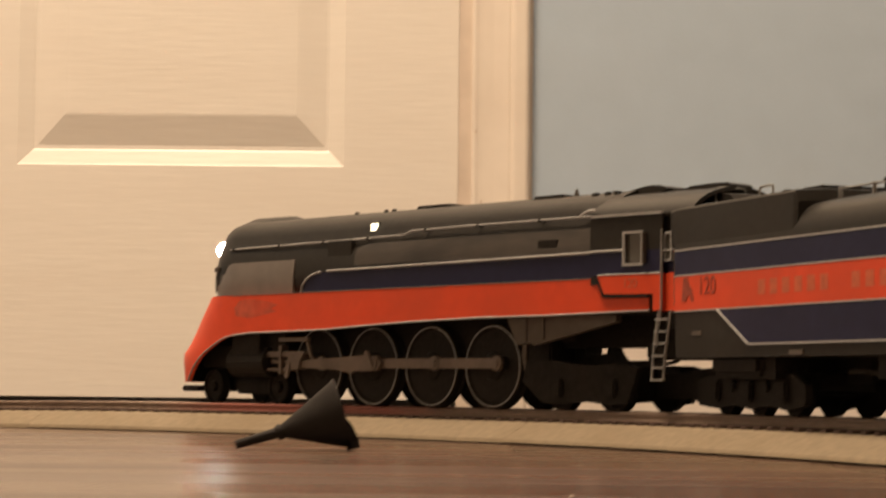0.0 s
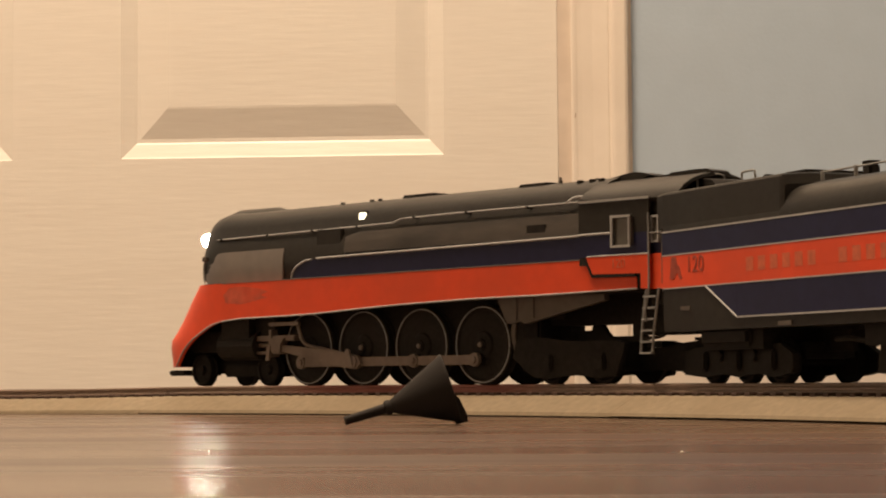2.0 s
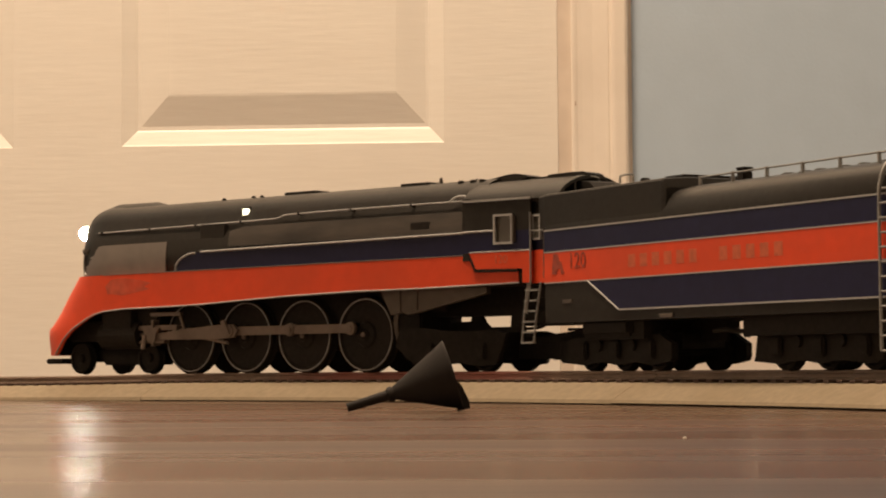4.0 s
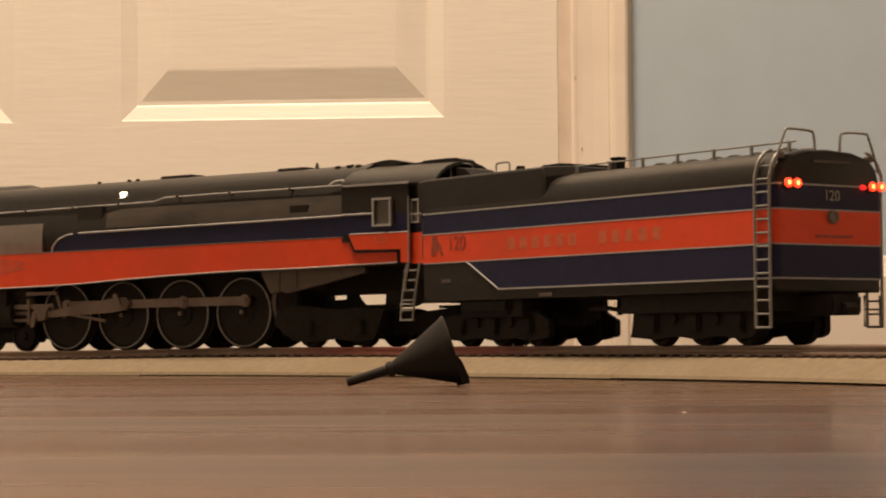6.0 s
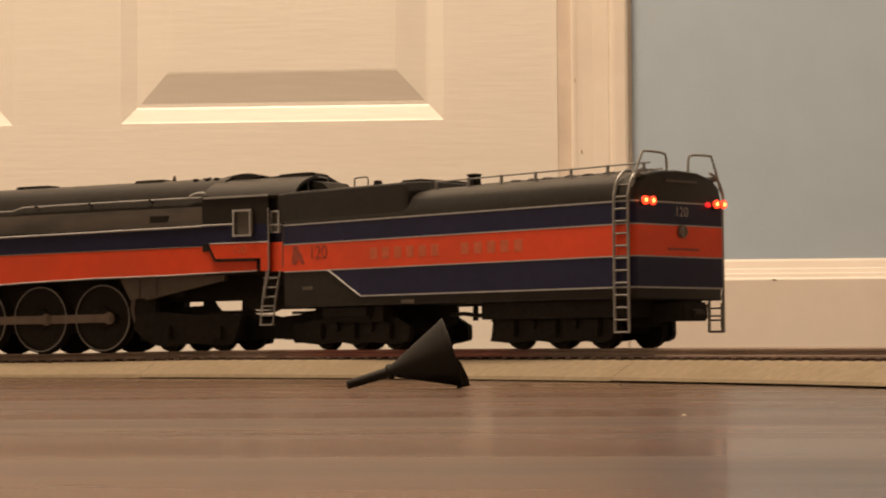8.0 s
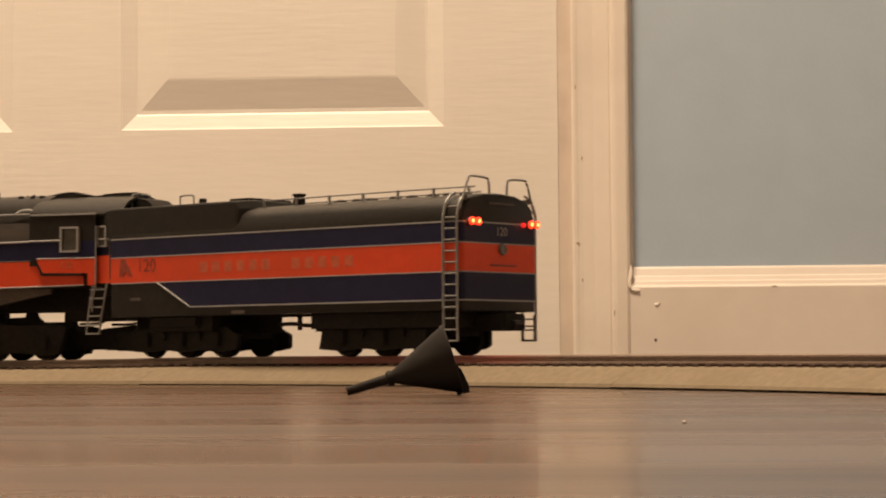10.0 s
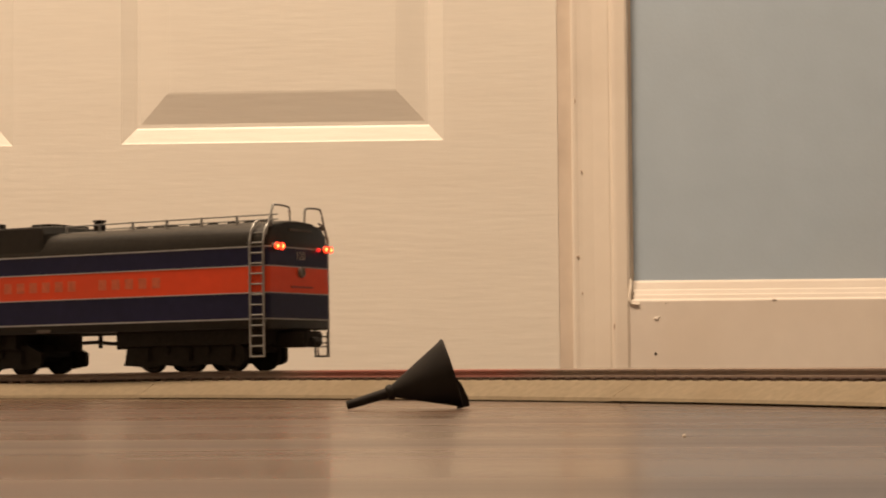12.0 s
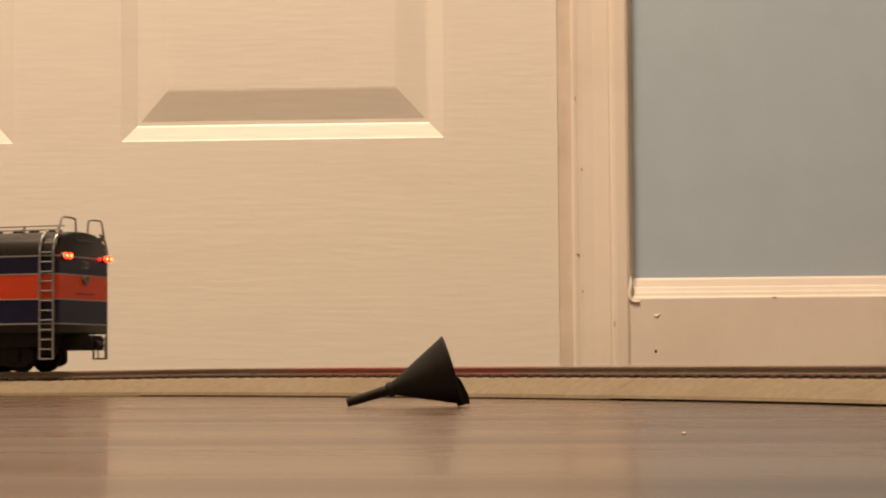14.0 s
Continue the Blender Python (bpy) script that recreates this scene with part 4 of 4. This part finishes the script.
def tender_fittings():
    for sgn in (1, -1):
        # rear side ladder that bends over the roof
        for x in (1.6, 10.4):
            o = 33.8 if sgn > 0 else 32.7
            pts = smooth_path([(x, sgn * o, 7.2), (x, sgn * o, 30), (x, sgn * o, 66), (x, sgn * 33.2, 72), (x, sgn * 31.0, 77.6), (x, sgn * 27, 81.4), (x, sgn * 23.5, 82.6)])
            part("ladder_rail", tube(bmesh.new(), pts, 0.72), WIRE, tender, "silver ladder rail", smooth=True)
        for k in range(13):
            z = 7.4 + k * 5.65
            y = (33.8 if sgn > 0 else 32.7) if z < 68 else (32.9 if z < 74 else 30.2)
            part("ladder_rung", tube(bmesh.new(), [(1.6, sgn * y, z), (10.4, sgn * y, z)], 0.5, 6), WIRE, tender)
        # rear grab hoops
        pts = smooth_path([(1.4, sgn * 31.6, 74), (1.2, sgn * 28.2, 82), (1.0, sgn * 25.0, 89.2), (1.0, sgn * 22.8, 90.8), (1.0, sgn * 11, 90.6), (1.0, sgn * 8, 88.8), (1.0, sgn * 7.4, 81.5)], 5)
        part("grab_hoop", tube(bmesh.new(), pts, 0.62), WIRE, tender, "silver grab hoop", smooth=True)
        # roof handrails
        rail = [(152, sgn * 15.5, 85.8), (100, sgn * 15.5, 86.0), (50, sgn * 15.5, 86.1), (4 if sgn > 0 else 24, sgn * 15.5, 86.1)]
        part("roof_rail", tube(bmesh.new(), rail, 0.42), WIRE, tender, "thin silver roof handrail")
        for x in (151, 127, 103, 79, 55, 31) + ((8,) if sgn > 0 else ()):
            part("rail_post", tube(bmesh.new(), [(x, sgn * 15.5, 81.8), (x, sgn * 15.5, 84.8), (x, sgn * 15.5, 86.5)], 0.85, 6), WIRE, tender)
        # marker lamps: a hood with two lenses
        bm = bmesh.new()
        loft(bm, [[(x, sgn * 25 + r * math.cos(k * math.pi / 8) * 1.45, 67.6 + r * math.sin(k * math.pi / 8)) for k in range(16)] for x, r in ((1.5, 2.2), (-1.6, 2.3), (-2.6, 1.9))])
        lamp_part = part("marker_lamp", bm, DULL, tender, "grey marker lamp hood", smooth=True)
        for dy, m in ((-2.6, HOT_LENS), (2.6, HOT_LENS)):
            bm = bmesh.new()
            bmesh.ops.create_uvsphere(bm, u_segments=12, v_segments=8, radius=0.00125, matrix=Matrix.Translation((-0.0034, (sgn * 25 + dy) * MM, 0.0677)))
            part("bulb", bm, m, lamp_part, "glowing orange-red bulb", smooth=True)
            bm = bmesh.new()
            turned(bm, [(1.3, 0), (2.0, 0.3), (2.0, 1.0), (1.3, 1.2)], 16)
            bmesh.ops.transform(bm, matrix=Matrix.Translation((-0.0030, (sgn * 25 + dy) * MM, 0.0677)) @ Matrix.Rotation(math.pi / 2, 4, "Z"), verts=bm.verts)
            part("lens", bm, RED_LENS, lamp_part, "glowing red lens", smooth=True)
        if sgn < 0:
            part("side_step_rail", tube(bmesh.new(), [(1.5, sgn * 31.2, 21), (1.5, sgn * 31.2, 7.8), (1.5, sgn * 21.6, 7.8), (1.5, sgn * 21.6, 21)], 0.55, 6), DARK_WIRE, tender, "thin rear step stirrup")
            part("side_step", tube(bmesh.new(), [(1.5, sgn * 31.2, 15), (1.5, sgn * 21.6, 15)], 0.5, 6), DARK_WIRE, tender)
        part("rear_rail_mount", mblock(0.4, 5, sgn * 24, sgn * 29, 78.6, 81), GREY, tender, bevel=0.001)
    bm = bmesh.new()
    bmesh.ops.create_uvsphere(bm, u_segments=10, v_segments=8, radius=0.0013, matrix=Matrix.Translation((-0.0006, -0.0195, 0.0674)) @ Matrix.Diagonal((0.7, 1.6, 1, 1)))
    part("side_lens", bm, DIM_RED, tender, "small dim red lens", smooth=True)
    part("filler_box", mblock(136, 142, -2.6, 2.6, 82, 88.6), UNDER, tender, "black box hatch on the tender roof", bevel=0.0008)
    part("filler_lid", mblock(135.5, 142.5, -3, 3, 88.6, 89.9), UNDER, tender, bevel=0.0006)
    for x in (108, 96, 86, 70, 58, 44, 33, 22):
        bm = bmesh.new()
        loft(bm, [[(x + r * math.cos(k * math.pi / 5), r * math.sin(k * math.pi / 5), z) for k in range(10)] for r, z in ((3.4, 82.4), (3.4, 84.2), (2.2, 84.9))])
        part("roof_hatch", bm, BLACK, tender)
    # rear face: number, backup lamp, board, coupler
    lettering("120", 0.0046, TEXT_GREY, tender, pose(-0.0004, -0.001, 0.0631, 90, 0, -90))
    bm = bmesh.new()
    loft(bm, [[(x, -1 + r * math.cos(k * math.pi / 9), 54.2 + r * math.sin(k * math.pi / 9)) for k in range(18)] for x, r in ((1, 3.0), (-1.2, 3.1), (-2.0, 2.6), (-2.0, 1.9), (-1.4, 1.6))])
    part("backup_lamp", bm, GREY, tender, "small round grey lamp on the rear", smooth=True)
    part("builder_plate", mblock(-0.55, 0.5, -12, 10, 77.0, 78.2), DULL, tender)
    part("rear_bar", mblock(-0.75, 0.4, -13, 9, 45.4, 46.4), TEXT_DARK, tender, "dark bar of small writing")
    part("coupler_box", mblock(-9.5, 14, -9, 9, 12.4, 21.2), UNDER, tender, bevel=0.001)
    bm = prism(bmesh.new(), [(-9, 13.4), (-9, 18), (-11.5, 17.4), (-12.4, 15.6), (-11.6, 13.4)], -3.2, 3.2)
    part("coupler", bm, UNDER, tender, bevel=0.001)
    part("end_sill", mblock(0.6, 10, -31, 31, 22.3, 24), UNDER, tender, bevel=0.0006)
    part("underframe", mblock(10, 106, -27, 27, 14.5, 24), UNDER, tender)
    part("underframe", mblock(180, 229, -27, 27, 14.5, 24), UNDER, tender)
    part("underframe", mblock(229, 266, -2, 2, 14.5, 24), UNDER, tender)
    part("water_bottom", mblock(188, 228, -30, 30, 15.6, 24), UNDER, tender, bevel=0.002)
    part("front_beam", mblock(240, 272, -14, 14, 3.8, 14.8), UNDER, tender, bevel=0.001)
    part("centre_sill", mblock(15, 268, -7, 7, 22.6, 25), UNDER, tender)
    for x0, x1, z0, z1 in ((104, 126, 13.5, 25), (126, 153, 21.8, 25), (138, 139.5, 14.5, 21.8), (153, 182, 13.0, 25)):
        part("brake_rigging", mblock(x0, x1, -1.2, 1.2, z0, z1), UNDER, tender)
    for x in (124, 109):
        part("pipe_bracket", mblock(x - 3, x + 3, -22, -8, 19.6, 24), UNDER, tender, bevel=0.001)
    part("train_pipe", tube(bmesh.new(), smooth_path([(136, 20, 17.4), (124, 22, 17.6), (112, 22, 16.6), (98, 22, 17.5)]), 1.1), UNDER, tender, smooth=True)
    # emblem and lettering on the orange band: plain shapes and bars
    for sgn in (1, -1):
        y0, y1 = sgn * 31.9, sgn * 32.5
        bm = prism(bmesh.new(), [(249, 46.4), (247.4, 56), (243.6, 56.2), (242.2, 52.6), (240.6, 52), (237.8, 46.2), (240.4, 46.2), (241.8, 49), (244, 48.2), (245.2, 46.2)], y0, y1)
        part("emblem", bm, TEXT_DARK, tender, "plain dark emblem shape")
        lettering("120", 0.0074, TEXT_DARK, tender, pose(0.2265, sgn * 0.03242, 0.0518, 90, 0, 180 if sgn > 0 else 0))
        for a, n in ((184, 6), (115, 5)):
            for k in range(n):
                x = a - k * 9.4
                part("writing_bar", prism(bmesh.new(), [(x, 46.9), (x - 5.6, 46.9), (x - 5.6, 52.8), (x, 52.8)], y0, y1 - sgn * 0.12), TEXT_PALE, tender, "plain faint bar of lettering")
        part("side_plate", mblock(232, 240, sgn * 31.4, sgn * 32.3, 32.2, 34), DULL, tender)
        part("side_plate", mblock(150, 160, sgn * 31.4, sgn * 32.3, 23.6, 25.4), DULL, tender)


def truck(cx, tail):
    for sgn in (1, -1):
        pts = [(-tail, 12.2), (-34, 16.8), (-22, 16), (-12, 18), (12, 18), (22, 16), (36, 15.8), (41.5, 14.5), (43, 6), (44, 3.8), (36, 3.2), (28, 2.6), (20, 3.6), (14, 4.0), (8, 3.6), (0, 2.6), (-8, 3.6), (-14, 4.0), (-20, 3.6), (-28, 2.6), (-34, 3.0), (1 - tail, 4.4), (-tail, 6)]
        part("truck_side", prism(bmesh.new(), [(cx + x, z) for x, z in pts], sgn * 19.2, sgn * 22.4), UNDER, tender, bevel=0.0006)
        for x in (-28, 0, 28):
            part("journal_box", mblock(cx + x - 4, cx + x + 4, sgn * 22, sgn * 24.6, 5.4, 14), UNDER, tender, bevel=0.001)
        for x in (-14, 14):
            bm = bmesh.new()
            turned(bm, [(2.6, 0), (2.6, 1.6)], 12, (cx + x, 0, 0))
            bmesh.ops.transform(bm, matrix=Matrix.Translation((0, sgn * 0.0222, 0.0118)), verts=bm.verts)
            part("truck_spring", bm, UNDER, tender)
    part("bolster", mblock(cx - 38, cx + 38, -12, 12, 10, 17), UNDER, tender)


tank()
tender_fittings()
truck(209, 44)
truck(61, 38.5)
TENDER_WHEELS = [wheelset("tender_wheelset", TENDER_R, tender, False) for _ in TENDER_X]

# The funnel ---------------------------------------------------------------


def funnel():
    """Lies on the floor, resting on its rim and the tip of its spout; x runs from tip to rim."""
    ob = tagged(new("funnel"), "small black plastic funnel lying on its side on the floor", "funnel")
    n, wall = 40, 0.7
    prof = [(0, 1.65), (0.3, 1.75), (16.5, 2.1), (17.2, 3.0), (18.6, 3.2), (19.4, 2.7), (42.2, 13.4), (42.8, 14.0), (43.8, 14.2), (44.0, 13.8)]
    
    def ring(x, r):
        return [(x, r * math.cos(2 * math.pi * k / n), r * math.sin(2 * math.pi * k / n)) for k in range(n)]
    body = [p for p in prof if p[0] >= 19.4]
    part("cone", loft(bmesh.new(), [ring(x, r) for x, r in body] + [ring(43.2, 13.3), ring(19.6, 1.9), ring(19.4, 2.7)], caps=False), PLASTIC, ob, smooth=True)
    spout = [p for p in prof if p[0] <= 19.4]
    part("spout", loft(bmesh.new(), [ring(x, r) for x, r in spout] + [ring(19.4, 1.9), ring(0, 1.1), ring(0, 1.65)], caps=False), PLASTIC, ob, smooth=True)
    bm = prism(bmesh.new(), [(41.6, -14.3), (46.6, -14.6), (47.0, -11.4), (46.0, -5.0), (44.2, -1.5), (42.0, -11.4)], -2.0, 2.0)
    part("hanging_tab", bm, PLASTIC, ob, bevel=0.0005)
    lift = math.degrees(math.asin((14.3 - 1.75) / 43.6))
    ob.matrix_world = pose(-0.0385, 0.858, 0.0018, 0, 0, 3) @ pose(0, 0, 0, 0, -lift, 0)
    return ob


funnel()


def crumb(x, y, r, label):
    bm = bmesh.new()
    bmesh.ops.create_icosphere(bm, subdivisions=2, radius=r)
    for v in bm.verts:
        v.co *= 1 + 0.35 * noise.noise(v.co * 1500 + Vector((x, y, 0)) * 90)
        v.co.z *= 0.6
    ob = tagged(part("crumb", bm, TRIM_PAINT, smooth=True), label, "crumb", "crumbs on the floor")
    ob.location = (x, y, r * 0.5)


crumb(0.057, 0.514, 0.0006, "tiny pale crumb lying on the brown floor")
crumb(0.047, 1.035, 0.0012, "tiny pale crumb lying beside the track roadbed")

# Motion -------------------------------------------------------------------
ALONG = [(0, -415.3), (0.5, -394.2), (1, -373.0), (1.5, -351.2), (2, -329.6), (2.5, -306.7), (5, -197.5), (5.5, -174.9), (6, -150.8), (6.5, -124.3), (7, -98.9), (7.5, -73.3), (8, -46.5), (8.5, -17.6), (9, 11.8), (11.5, 189.6), (12, 227.0), (12.5, 265.9), (13, 304.5), (13.5, 344.3), (14, 383.8)]


def travelled(t):
    """Millimetres along the track of the tender's front pivot at t seconds."""
    i = max(k for k in range(len(ALONG) - 1) if ALONG[k][0] <= t + 1e-6)
    (t0, p0), (t1, p1) = ALONG[i], ALONG[i + 1]

    def slope(k):
        a, b = ALONG[max(k - 1, 0)], ALONG[min(k + 1, len(ALONG) - 1)]
        return (b[1] - a[1]) / (b[0] - a[0])
    h = t1 - t0
    u = (t - t0) / h
    return (2 * u ** 3 - 3 * u * u + 1) * p0 + (u ** 3 - 2 * u * u + u) * h * slope(i) + (3 * u * u - 2 * u ** 3) * p1 + (u ** 3 - u * u) * h * slope(i + 1)


def on_track(s, rear, front):
    """Pose of a car with pivots rear and front millimetres from its end, the front one s along the track."""
    F, B = at(s), at(s - (front - rear))
    d = (F - B).normalized()
    p = B - d * rear
    low, high = dip(s - (front - rear)), dip(s)
    rise = (high - low) / (front - rear)
    return pose(p.x * MM, p.y * MM, (RAIL_Z + low - rise * rear) * MM, 0, -math.degrees(math.atan(rise)), math.degrees(math.atan2(d.y, d.x)))


def motions():
    times = [round(k * 0.1, 1) for k in range(141)]
    way = [(t, travelled(t)) for t in times]
    walk(tender, [(t, on_track(s, 45, 190)) for t, s in way])
    walk(loco, [(t, on_track(s + 299.4, 98, 236)) for t, s in way])
    sets = [(w, x, DRIVER_R) for w, x in zip(DRIVERS, DRIVER_X)] + [(w, x, SMALL_R) for w, x in zip(LEADERS, LEAD_X)]
    sets += [(w, x, 9.0) for w, x in zip(TRAILERS, TRAIL_X)] + [(w, x, TENDER_R) for w, x in zip(TENDER_WHEELS, TENDER_X)]
    for w, x, r in sets:
        walk(w, [(t, pose(x * MM, 0, r * MM, 0, math.degrees((s + 76.7) / r), 0)) for t, s in way])
    rods, mains, heads = [], [], []
    for t, s in way:
        a = (s + 76.7) / DRIVER_R
        px, pz = DRIVER_X[1] - CRANK * math.sin(a), DRIVER_R - CRANK * math.cos(a)
        rods.append((t, pose(px * MM, 0, pz * MM)))
        drop = math.asin((20.8 - pz) / MAIN_ROD)
        mains.append((t, pose(px * MM, 0, pz * MM, 0, -math.degrees(drop), 0)))
        heads.append((t, pose((px + MAIN_ROD * math.cos(drop)) * MM, 0, 0.0208)))
    for k in (0, 1):
        walk(SIDE_RODS[k], rods)
        walk(MAINS[k], mains)
        walk(CROSSES[k], heads)


floor_planks()
motions()
